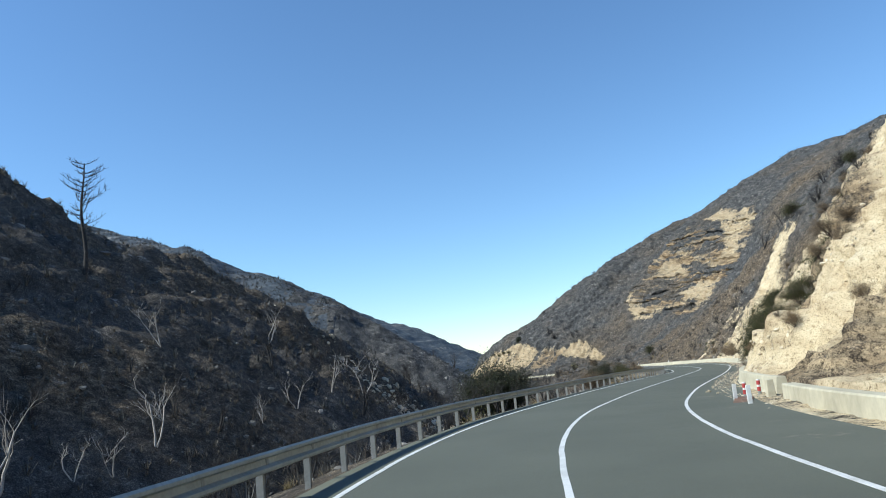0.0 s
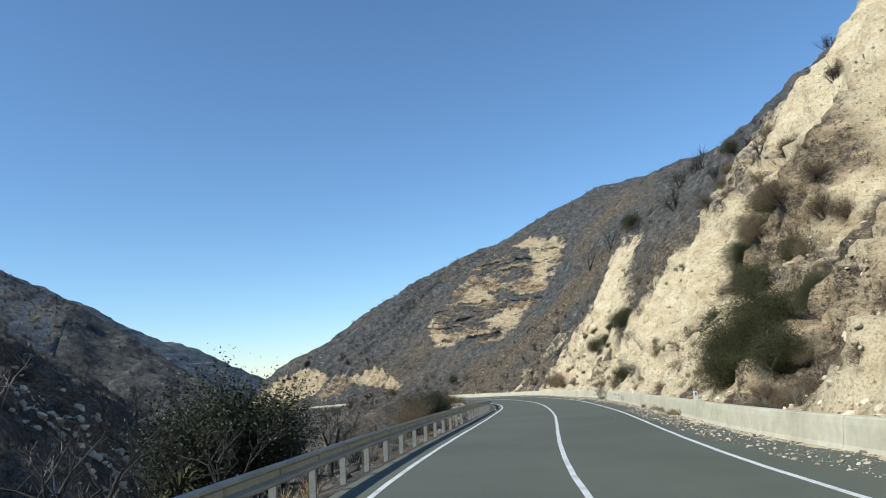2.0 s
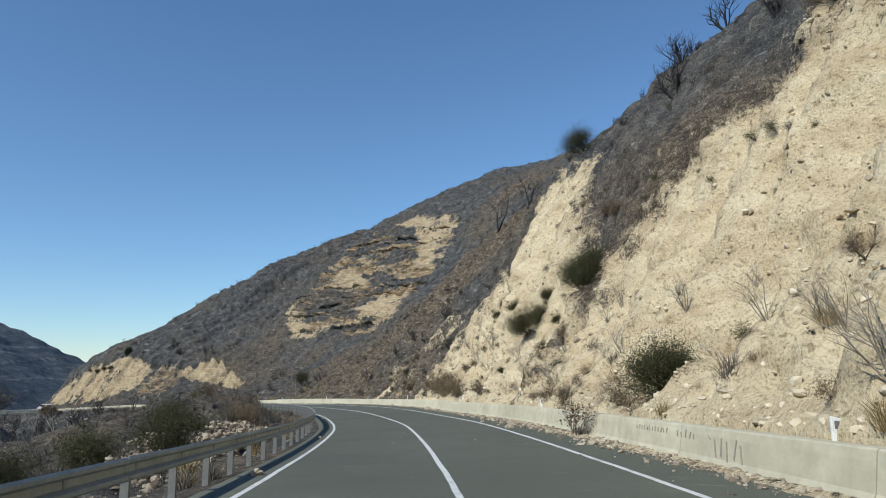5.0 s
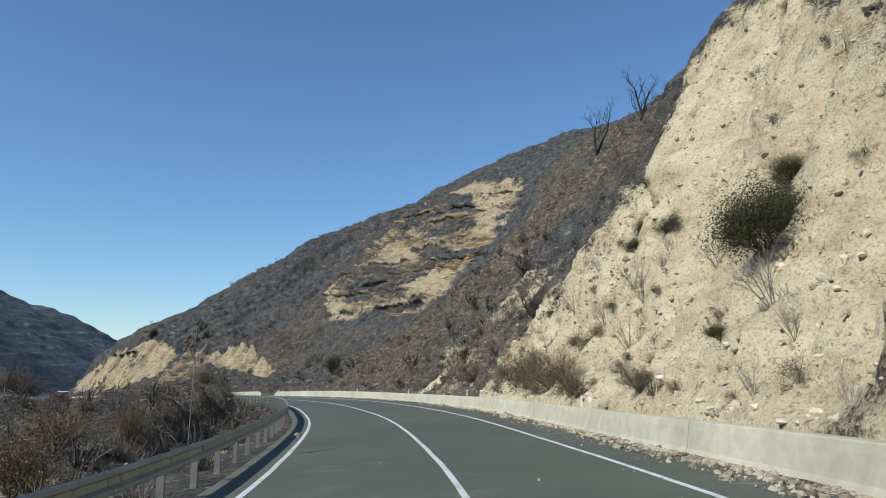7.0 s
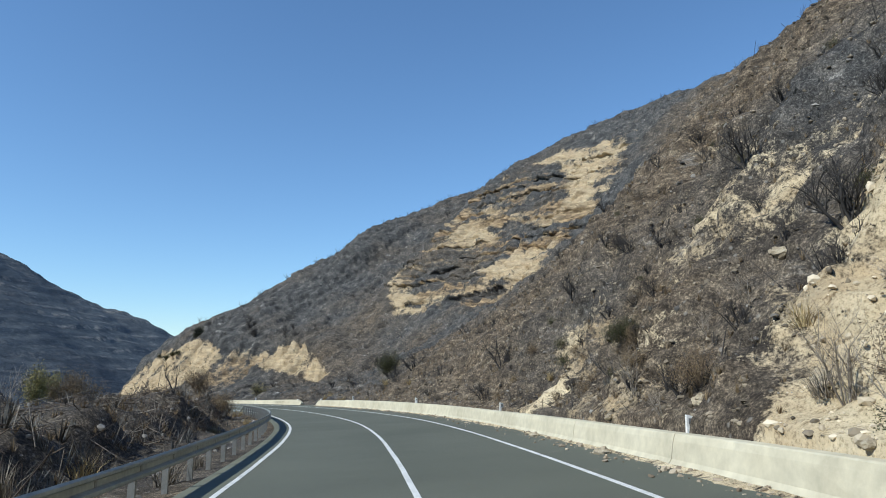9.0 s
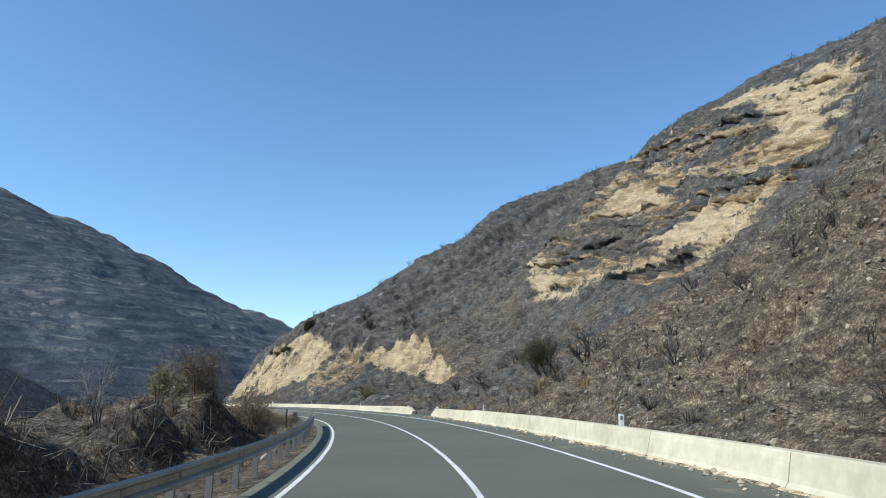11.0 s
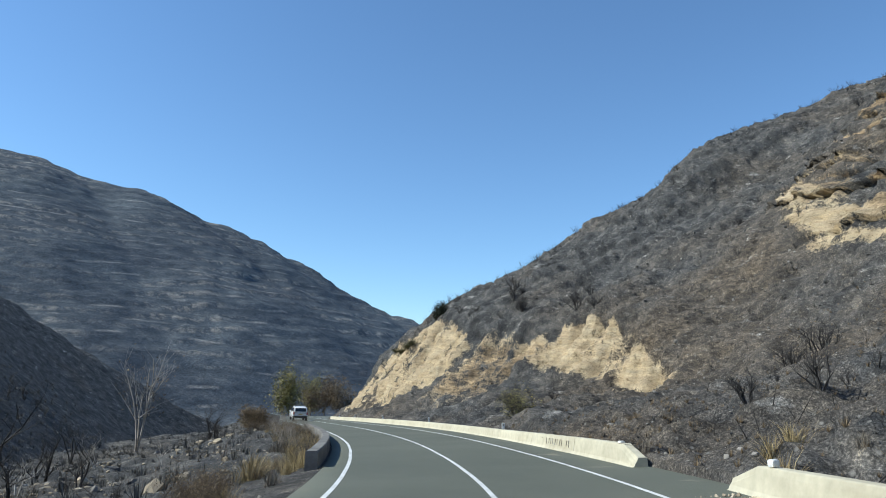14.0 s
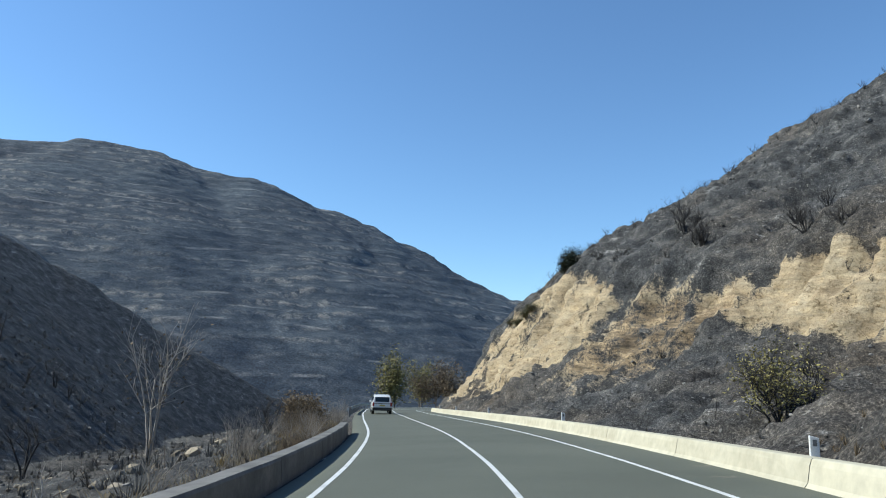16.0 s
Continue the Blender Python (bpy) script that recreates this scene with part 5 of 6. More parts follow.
set_out(LEAFY, [vale_pose(s, d, k, t) for s, d, k, t in ((46.2, 9.8, 2.3, 90), (60, 6.2, 1.0, 0), (44.5, 10.8, 2.1, 200), (48.6, 10.4, 1.8, 20), (61.5, 7.0, 0.9, 140))])
SCORCHED = [shrub_kind("shrub", "brown half-scorched shrub beyond the rail", "shrub", 84 + i, 9, 1.0, 0.8, 2, BARK, LEAF_BROWN, 7000, 0.015, 0.02, 0.12, group="half-scorched shrubs beyond the rail") for i in range(2)]
set_out(SCORCHED, [vale_pose(s, d, k, rnd.uniform(0, 360)) for s, d, k in ((58, 6.6, 1.9), (60.5, 7.2, 1.7), (168, 6.6, 2.0), (171, 7.4, 2.2), (165, 8.5, 2.3), (174, 6.8, 1.8), (186, 11.5, 2.4), (162, 11, 1.6), (128, 11, 1.0), (200, 14, 1.4), (99, 7.6, 1.6), (102, 8.2, 1.5), (106, 7.8, 1.1), (94, 7.6, 1.4), (186.8, 5.3, 1.0), (188.6, 5.6, 1.2), (191, 6.0, 1.0), (221.4, 5.2, 1.1), (224.5, 5.3, 0.9), (228, 5.4, 1.0), (233.5, 5.6, 1.1), (240, 6.6, 1.2), (246, 8, 1.3))])
OLIVE = [shrub_kind("shrub", "olive-green leafy shrub beyond the rail", "shrub", 87, 9, 1.0, 0.8, 2, BARK, LEAF_GREEN, 13000, 0.0135, 0.02, 0.12, group="olive shrubs beyond the rail")]
set_out(OLIVE, [vale_pose(s, d, k, rnd.uniform(0, 360)) for s, d, k in ((85, 8.2, 2.1), (83.5, 10, 2.0), (88, 9.2, 2.0), (91, 9, 2.2), (94, 11, 1.8), (97.5, 9.6, 1.6), (87, 11.5, 1.9), (80.5, 11, 1.6))])
# sword-leaved plants below the rail
def build_yucca(m, seed):
    ob = thing("yucca", "sword-leaved yucca with half-burnt drooping leaves", "yucca", m, "yuccas below the rail")
    part("trunk", tubes("trunk", [(Vector((0, 0, -0.3)), Vector((0.05, 0, 1.2)), 0.12, 0.1, 0)], BARK, 7), ob)
    rng, verts, faces = random.Random(seed), [], []
    for i in range(70):
        a, up = rng.uniform(0, math.tau), rng.uniform(-0.9, 1.0)
        way = Vector((math.cos(a), math.sin(a), up)).normalized()
        side = Vector((-math.sin(a), math.cos(a), 0)) * 0.035
        base, tip = Vector((0.05, 0, 1.2)), Vector((0.05, 0, 1.2)) + way * rng.uniform(0.6, 0.95)
        mid = base.lerp(tip, 0.55) + Vector((0, 0, 0.06))
        tip.z -= 0.12
        o = len(verts)
        verts += [base - side * 0.6, base + side * 0.6, mid + side, mid - side, tip]
        faces += [(o, o + 1, o + 2, o + 3), (o + 3, o + 2, o + 4)]
    part("rosette", mesh_of("rosette", [tuple(v) for v in verts], faces, LEAF_GREEN), ob)


build_yucca(vale_pose(41.9, 9.8, 1.25, 0), 1)
build_yucca(vale_pose(43.5, 11.5, 1.0, 120), 2)


def build_ball_stalk(m):
    """A tall dead stalk with round seed heads on a few arms."""
    ob = thing("seed_stalk", "tall dry stalk with round grey seed heads", "dry plant", m)
    rng = random.Random(4)
    segs = [(Vector((0, 0, -0.1)), Vector((0.03, 0, 1.6)), 0.011, 0.009, 0), (Vector((0.03, 0, 1.6)), Vector((0.05, 0.02, 3.0)), 0.009, 0.006, 0)]
    heads = [Vector((0.05, 0.02, 3.05))]
    for i in range(8):
        base = Vector((0.04, 0.01, rng.uniform(2.2, 2.65)))
        tip = base + Vector((rng.uniform(-0.24, 0.24), rng.uniform(-0.24, 0.24), rng.uniform(0.15, 0.4)))
        segs.append((base, tip, 0.006, 0.004, 1))
        heads.append(tip)
    part("stalk", tubes("stalk", segs, PALE_WOOD, 5), ob)
    for q in heads:
        bm = bmesh.new()
        bmesh.ops.create_icosphere(bm, subdivisions=2, radius=0.05, matrix=Matrix.Translation(q))
        for v in bm.verts:
            v.co = q + (v.co - q) * rng.uniform(0.7, 1.2)
        part("seed_head", bm_mesh("seed_head", bm, BARK), ob, "round grey seed head")


build_ball_stalk(vale_pose(101.9, 5.35, 1.08, 0))
set_out(BARE, [vale_pose(143.5, 8.3, 0.8, 40)])
near_leafy = shrub_kind("tree", "sparse brown-leaved tree below the road", "tree", 88, 3, 2.0, 0.5, 3, BARK, LEAF_BROWN, 4200, 0.055, 0.03, 0.22, wild=0.3)
near_leafy.matrix_basis = vale_pose(181, 13, 1.9, 10)
orange_bush = shrub_kind("shrub", "rust-brown scorched bush beside the road", "shrub", 89, 8, 1.6, 0.6, 3, BARK, LEAF_BROWN, 9000, 0.045, 0.03, 0.17)
orange_bush.matrix_basis = vale_pose(252.5, 7.6, 2.1, 0)
FAR_TREES = [shrub_kind("tree", ("slender yellow-green tree at the bend of the road", "brown-leaved slender tree at the bend of the road")[i], "tree", 90 + i, 2, 3.0, 0.1, 3, PALE_WOOD, (LEAF_YELLOW, LEAF_BROWN)[i], 3600, 0.05, 0.045, 0.13, wild=0.13, twigs=2, group="trees at the far bend") for i in range(2)]


def plan_pose(x, y, top, turn, tall):
    """A plant standing on the far ground at x, y whose tip reaches the height top."""
    s, d = nearest([x], [y])
    z = float(vale_surface(s[None], -d[None])[0, 0, 2]) if s[0] < 325 and -d[0] < 70 else float(far_ground(np.array([float(x)]), np.array([float(y)]))[0])
    return Matrix.Translation((x, y, z - 0.1)) @ pose(0, 0, 0, 0, 0, turn) @ Matrix.Diagonal((*[(top - z) / tall] * 3, 1))


set_out(FAR_TREES, [plan_pose(x, y, top, t, 3.0) for x, y, top, t in ((-19.3, 335.5, 0.7, 0), (-15, 352, -0.6, 50), (-20, 356, -1.0, 120), (-9, 350, -2.0, 210))])

# ---- dry grass and weeds ----
TUFTS = [tuft_kind("grass_tuft", "dry straw-coloured grass tuft by the roadside", 5 + i, 90, 0.55, 0.5, (STRAW, GREY_STRAW)[i % 2], "dry grass tufts") for i in range(4)]
tufts = []
for i in range(150):
    s, d = rnd.uniform(2, 250), rnd.uniform(4.6, 7.5)
    tufts.append(vale_pose(s, d, rnd.uniform(0.5, 1.4), rnd.uniform(0, 360), 0.02))
for i in range(60):
    s = rnd.uniform(36, 200)
    tufts.append(hill_pose(s, float(hill_start(s)) + rnd.uniform(0.2, 2.5), rnd.uniform(0.6, 1.3), rnd.uniform(0, 360), 0.02, 0.1))
for i in range(22):
    s = rnd.choice((54.5, 55.2, 56, 56.8, 57.5, 58.5, 60, 63, 82)) + rnd.uniform(-0.5, 0.5)
    tufts.append(place(s, float(wall_line(s)) - rnd.uniform(-0.02, 0.25), 0.0, rnd.uniform(0, 360), rnd.uniform(0.35, 0.75)))
for i in range(90):
    s, d = rnd.uniform(196, 240), rnd.uniform(4.7, 6.5)
    tufts.append(vale_pose(s, d, rnd.uniform(0.7, 1.7), rnd.uniform(0, 360), 0.02))
set_out(TUFTS, tufts)
weed = shrub_kind("weed", "tall dry weed leaning on the concrete barrier", "weed", 95, 5, 0.7, 0.45, 2, PALE_WOOD, LEAF_BROWN, 300, 0.03, 0.012, 0.06)
weed.matrix_basis = place(82.1, 4.55, 0.0, 0, 1.9)
WEEDS = [shrub_kind("weed", "bare dry stalks rooted in the slope", "weed", 96 + i, 6, 1.2, 0.4, 2, PALE_WOOD, None, 0, 0, 0.012, wild=0.18, twigs=2, group="dry stalks on the slope") for i in range(2)]
stalks = []
for i in range(60):
    s = rnd.uniform(44, 128)
    stalks.append(hill_pose(s, hill_at(s, rnd.uniform(0.8, 6)), rnd.uniform(0.6, 1.7), rnd.uniform(0, 360), lean=0.3))
for i in range(26):
    s = rnd.uniform(214, 256)
    stalks.append(vale_pose(s, rnd.uniform(4.8, 7), rnd.uniform(0.8, 1.7), rnd.uniform(0, 360)))
set_out(WEEDS, stalks)


# ---- scorched tussocks, too many to count ----
def tussocks(name, label, places, sizes, material, seed, blades=22):
    rng = np.random.default_rng(seed)
    n = len(places)
    a = rng.uniform(0, math.tau, (n, blades))
    out = rng.uniform(0.15, 0.9, (n, blades))
    up = rng.uniform(0.35, 1.0, (n, blades))
    tip = np.stack([np.cos(a) * out, np.sin(a) * out, up], -1)
    side = np.stack([-np.sin(a), np.cos(a), 0 * a], -1) * rng.uniform(0.02, 0.055, (n, blades, 1))
    root = np.stack([np.cos(a) * 0.12, np.sin(a) * 0.12, 0 * a - 0.15], -1)
    v = np.stack([root - side, root + side, tip], 2) * np.asarray(sizes)[:, None, None, None] + np.asarray(places)[:, None, None]
    faces = np.arange(n * blades * 3).reshape(-1, 3).tolist()
    tagged(new(name, mesh_of(name, v, faces, material)), label, "dry grass", kind="stuff")


ASHEN = leaf_material("ashen_scrub", (0.03, 0.03, 0.029), (0.17, 0.165, 0.15), 0.9)


def build_tussocks():
    rng = np.random.default_rng(31)
    n = 9000
    s, d = rng.uniform(120, 285, n), 6 + rng.random(n) ** 1.2 * 100
    p, cream = hill_surface(s, hill_start(s) + d - 5.1)
    k = cream < 0.5
    tussocks("hill_tussocks", "ashen scorched tussocks over the slope", p[k], (rng.uniform(0.1, 0.3, n) * (0.8 + 0.016 * d))[k], ASHEN, 1)
    n = 5000
    s, d = rng.uniform(115, 215, n), 5.6 + rng.random(n) ** 1.3 * 26
    p, cream = hill_surface(s, hill_start(s) + d - 5.1)
    tussocks("slope_tussocks", "dry brown tussocks on the slope", p[cream < 0.7], rng.uniform(0.08, 0.26, n)[cream < 0.7], LEAF_BROWN, 2)
    n = 9000
    s, d = rng.uniform(2, 300, n), 6 + rng.random(n) * 64
    p = vale_surface(s[None], d[None])[0]
    tussocks("valley_tussocks", "ashen scorched tussocks in the valley", p, rng.uniform(0.2, 0.7, n), ASHEN, 3)
    n = 5200
    s, d = rng.uniform(6, 95, n), rng.uniform(16, 54, n)
    p = vale_surface(s[None], d[None])[0]
    tussocks("spur_tussocks", "dry grey-brown tussocks on the near bank", p, rng.uniform(0.14, 0.5, n), GREY_STRAW, 6)
    n = 9000
    s, d = rng.uniform(20, 300, n), rng.uniform(66, 130, n)
    p = road(s, -d, 0.0)
    p[:, 2] = far_ground(p[:, 0], p[:, 1])
    tussocks("far_tussocks", "ashen scorched tussocks on the far slope", p, rng.uniform(0.3, 0.85, n), ASHEN, 4)
    n = 2600
    s, d = rng.uniform(99, 178, n), 6.9 + rng.random(n) ** 1.2 * 13
    p = vale_surface(s[None], d[None])[0]
    tussocks("bank_tussocks", "dry brown grass on the brush bank", p, rng.uniform(0.1, 0.3, n), LEAF_BROWN, 5)


build_tussocks()


# ---- stones ----
def stone_pile(name, label, places, sizes, material, seed, category="rubble"):
    """Many small angular stones in one mesh."""
    rng = np.random.default_rng(seed)
    g = (1 + 5 ** 0.5) / 2
    ico = np.array([(-1, g, 0), (1, g, 0), (-1, -g, 0), (1, -g, 0), (0, -1, g), (0, 1, g), (0, -1, -g), (0, 1, -g), (g, 0, -1), (g, 0, 1), (-g, 0, -1), (-g, 0, 1)]) / 1.9
    tri = np.array([(0, 11, 5), (0, 5, 1), (0, 1, 7), (0, 7, 10), (0, 10, 11), (1, 5, 9), (5, 11, 4), (11, 10, 2), (10, 7, 6), (7, 1, 8), (3, 9, 4), (3, 4, 2), (3, 2, 6), (3, 6, 8), (3, 8, 9), (4, 9, 5), (2, 4, 11), (6, 2, 10), (8, 6, 7), (9, 8, 1)])
    n = len(places)
    v = ico[None] * rng.uniform(0.65, 1.3, (n, 12, 1)) * rng.uniform(0.55, 1.2, (n, 1, 3))
    a = rng.uniform(0, math.tau, n)
    ca, sa = np.cos(a)[:, None], np.sin(a)[:, None]
    v = np.stack([v[..., 0] * ca - v[..., 1] * sa, v[..., 0] * sa + v[..., 1] * ca, v[..., 2] * 0.8], -1)
    v = v * np.asarray(sizes)[:, None, None] + np.asarray(places)[:, None]
    faces = (np.arange(n)[:, None, None] * 12 + tri[None]).reshape(-1, 3).tolist()
    return tagged(new(name, mesh_of(name, v, faces, material)), label, category, kind="stuff")


def power_sizes(rng, n, small_, large):
    return small_ * (large / small_) ** (rng.random(n) ** 2.6)


def build_stones():
    rng = np.random.default_rng(77)
    n = 6400
    s = np.concatenate([rng.uniform(34, 190, n // 3), rng.normal(88, 14, n - n // 3)])
    s = np.clip(s, 30, 188)
    d = wall_line(s) - abs(rng.normal(0, 0.38, n)) - 0.02
    z = rng.uniform(0.0, 0.03, n)
    stone_pile("roadside_rubble", "limestone rubble fallen along the barrier", road(s, d, z), power_sizes(rng, n, 0.012, 0.1), HEAP_STONE, 1)
    n = 1500
    s = rng.uniform(20, 62, n)
    d = wall_line(s) - 0.05 - rng.random(n) ** 1.4 * 1.3
    stone_pile("verge_rubble", "pale grit and rubble along the verge", road(s, d, 0.01), power_sizes(rng, n, 0.012, 0.07), STONE, 9)
    n = 200
    s, d = rng.normal(86, 16, n), rng.uniform(-3.8, 4.2, n)
    d = np.where(rng.random(n) < 0.7, 3.4 + rng.normal(0, 0.6, n), d)
    stone_pile("road_stones", "small stones scattered over the asphalt", road(s, d, 0.005), power_sizes(rng, n, 0.01, 0.045), HEAP_STONE, 2)
    n = 30000
    s, d = rng.uniform(36, 145, n), 5.3 + rng.random(n) ** 1.3 * 20
    p, cream = hill_surface(s, hill_start(s) + d - 5.1)
    k = cream > 0.5
    stone_pile("cliff_stones", "loose stones on the cream limestone cut", p[k], power_sizes(rng, k.sum(), 0.018, 0.14), STONE, 3)
    n = 17000
    s, d = rng.uniform(100, 275, n), 5.3 + rng.random(n) ** 1.2 * 75
    p, cream = hill_surface(s, hill_start(s) + d - 5.1)
    k = cream < 0.6
    stone_pile("hill_stones", "sooty stones on the burnt slope", p[k], power_sizes(rng, k.sum(), 0.03, 0.16) * (0.7 + 0.014 * d[k]), BURNT_STONE, 4)
    n = 14000
    s, d = rng.uniform(112, 170, n), 5.3 + rng.random(n) ** 1.2 * 20
    p, cream = hill_surface(s, hill_start(s) + d - 5.1)
    stone_pile("slope_rubble", "brown and grey rubble on the mottled slope", p, power_sizes(rng, n, 0.018, 0.11), SLOPE_STONE, 7)
    n = 6000
    s, d = rng.uniform(0, 290, n), 4.8 + rng.random(n) ** 1.5 * 45
    p = vale_surface(s[None], d[None])[0]
    stone_pile("valley_stones", "sooty stones on the valley ground", p, power_sizes(rng, n, 0.03, 0.22) * (0.8 + 0.03 * d), BURNT_STONE, 5)
    n = 1400
    s, d = rng.uniform(196, 262, n), 6.5 + rng.random(n) * 15
    keep = fbm(s * 0.12, d * 0.2, 0 * s, 3, 18) > 0.05
    p = vale_surface(s[None], d[None])[0][keep]
    stone_pile("ash_rubble", "pale ashen rubble beyond the parapet", p, power_sizes(rng, keep.sum(), 0.05, 0.4), SLOPE_STONE, 17)
    n = 5200
    s, d = rng.normal(88, 5.0, n), 6.2 + abs(rng.normal(0, 2.0, n))
    p = vale_surface(s[None], d[None])[0]
    p[:, 2] += 0.7 * np.exp(-((s - 88) / 6) ** 2 - ((d - 8) / 2) ** 2) * rng.random(n)
    stone_pile("stone_heap", "heap of cream rubble tipped beyond the rail", p, power_sizes(rng, n, 0.03, 0.17), HEAP_STONE, 6)


build_stones()


def rock_mesh(seed):
    bm = bmesh.new()
    bmesh.ops.create_icosphere(bm, subdivisions=3, radius=0.5)
    for v in bm.verts:
        n = noise.fractal(v.co * 2.2 + Vector((seed * 7.1, 0, 0)), 0.8, 2.0, 3)
        c = noise.cell_vector(v.co * 2.6 + Vector((0, seed * 3.3, 0)))
        v.co = v.co * (1 + 0.35 * n) + (c - Vector((0.5, 0.5, 0.5))) * 0.12
        v.co.z *= 0.75
    return bm_mesh("rock", bm, ROCK)


ROCKS = [rock_mesh(i) for i in range(4)]


def rock_at(m, label, group=""):
    tagged(new("rock", ROCKS[rnd.randrange(4)]), label, "rock", group).matrix_basis = m


for s, d, k in ((33.8, 3.9, 0.2), (32, 4.3, 0.12), (87.5, 3.55, 0.34), (91, 3.9, 0.22), (79, 4.2, 0.3), (96, 4.0, 0.25), (84, 4.25, 0.34), (113.2, 4.4, 0.5), (75, -3.6, 0.28), (109, -3.5, 0.25), (126, 4.45, 0.35), (101, 4.1, 0.22), (69, 4.2, 0.2), (132, 4.5, 0.3), (88, -3.55, 0.18), (93, 3.4, 0.2)):
    rock_at(place(s, d, 0.02, rnd.uniform(0, 360), k), "loose limestone rock lying on the asphalt", "rocks on the road")
for i in range(46):
    s = rnd.uniform(50, 128)
    rock_at(hill_pose(s, float(hill_start(s)) + rnd.random() ** 2 * 5 + 0.15, rnd.uniform(0.18, 0.5), rnd.uniform(0, 360), 0.1, 0.3), "cream limestone rock above the barrier", "rocks on the slope")
for s, d, k in ((84, 7.0, 0.5), (87.5, 7.6, 0.45), (91, 7.2, 0.35), (93.5, 7.8, 0.5), (96, 8.4, 0.4), (89, 8.6, 0.35)):
    rock_at(vale_pose(s, d, k, rnd.uniform(0, 360), 0.1), "pale rock beyond the guard rail", "rocks beyond the rail")
rock_at(hill_pose(227.4, 19.4, 1.1, 30, 0.1, 0.2), "rounded boulder on the burnt slope")


# ---- fallen burnt sticks ----
def build_sticks():
    rng = np.random.default_rng(5)
    n = 2600
    s, d = rng.uniform(118, 268, n), 5.4 + rng.random(n) ** 1.3 * 50
    p, cream = hill_surface(s, hill_start(s) + d - 5.1)
    n2 = 2200
    q = vale_surface(rng.uniform(4, 285, n2)[None], (5 + rng.random(n2) ** 1.3 * 40)[None])[0]
    for name, pts, label in (("hill_sticks", p[cream < 0.5], "charred sticks standing and lying on the slope"), ("valley_sticks", q, "charred and bleached sticks on the valley ground")):
        segs = []
        for x in pts:
            w = Vector((rng.normal(), rng.normal(), abs(rng.normal()) * 1.4)).normalized() * rng.uniform(0.25, 1.1)
            r = rng.uniform(0.006, 0.022)
            segs.append((Vector(x) - w * 0.1, Vector(x) + w, r, r * 0.4))
        tagged(new(name, tubes(name, segs, CHAR if name[0] == "h" else BARK, 3)), label, "sticks", kind="stuff")


build_sticks()


def build_brush():
    """Cut and burnt brushwood lying over the bank beyond the rail."""
    rng = np.random.default_rng(15)
    n = 5200
    s, d = rng.uniform(99, 178, n), 6.9 + rng.random(n) ** 1.3 * 12
    p = vale_surface(s[None], d[None])[0]
    for name, pick, wood, label in (("brushwood", slice(0, 3000), BARK, "brown brushwood heaped on the bank"), ("bleached_brushwood", slice(3000, n), PALE_WOOD, "bleached brushwood heaped on the bank")):
        segs = []
        for x, dd in zip(p[pick], d[pick]):
            flat = 0.25 if dd > 8.2 else 1.6
            w = Vector((rng.normal(), rng.normal(), rng.normal() * flat)).normalized() * rng.uniform(0.3, 1.3)
            r = rng.uniform(0.006, 0.02)
            segs.append((Vector(x) - w * 0.4 + Vector((0, 0, 0.12)), Vector(x) + w * 0.6 + Vector((0, 0, 0.12)), r, r * 0.5))
        tagged(new(name, tubes(name, segs, wood, 3)), label, "brushwood", kind="stuff")
    n = 700
    x, y = rng.normal(-3, 4, n), rng.normal(75, 2.2, n)
    s, d = nearest(x, y)
    q = vale_surface(s[None], -d[None])[0]
    stone_pile("pale_rubble", "pale rubble on the mound in the valley", q, power_sizes(rng, n, 0.1, 0.45), STONE, 16)


build_brush()


# ---- marker posts on the barrier ----
def build_marker():
    ob = thing("marker_post", "white roadside marker post standing behind the barrier", "marker post", group="white marker posts")
    bm = bmesh.new()
    box_bm(bm, 0, 0, -0.12, 0.16, 0.06, 0.66, 0.014)
    for v in bm.verts:
        if v.co.z > 0.1:
            v.co.z -= (v.co.x + 0.06) * 0.25
    part("post", bm_mesh("post", bm, WHITE_PAINT), ob)
    bm = bmesh.new()
    box_bm(bm, 0, -0.033, 0.09, 0.07, 0.012, 0.11, 0.004)
    part("reflector", bm_mesh("reflector", bm, GLASS_GREY), ob, "grey rectangular reflector")
    return ob


marker = build_marker()
MARKER_S = (52.8, 70.5, 89.6, 107, 123.5, 139.4, 156.5, 175.9, 212.7, 231.4, 249, 266, 282)
for i, s in enumerate(MARKER_S):
    m = place(s, float(wall_line(s)) + 0.46, 0.13 + 0.65 * float(wall_top(s)), rnd.uniform(-14, 14), 1, rnd.uniform(-4, 4))
    if i:
        copy_thing(marker, m)
    else:
        marker.matrix_basis = m
for s in (187.4, 196.0):
    m = place(s, float(wall_line(s)) + 0.3, 0.66 if s < 190 else 0.6, 20)
    bm = bmesh.new()
    box_bm(bm, 0, 0, -0.01, 0.18, 0.15, 0.14, 0.04)
    tagged(new("paint_block", bm_mesh("paint_block", bm, WHITE_PAINT)), "white painted stone block on the barrier's end", "block", "white blocks").matrix_basis = m

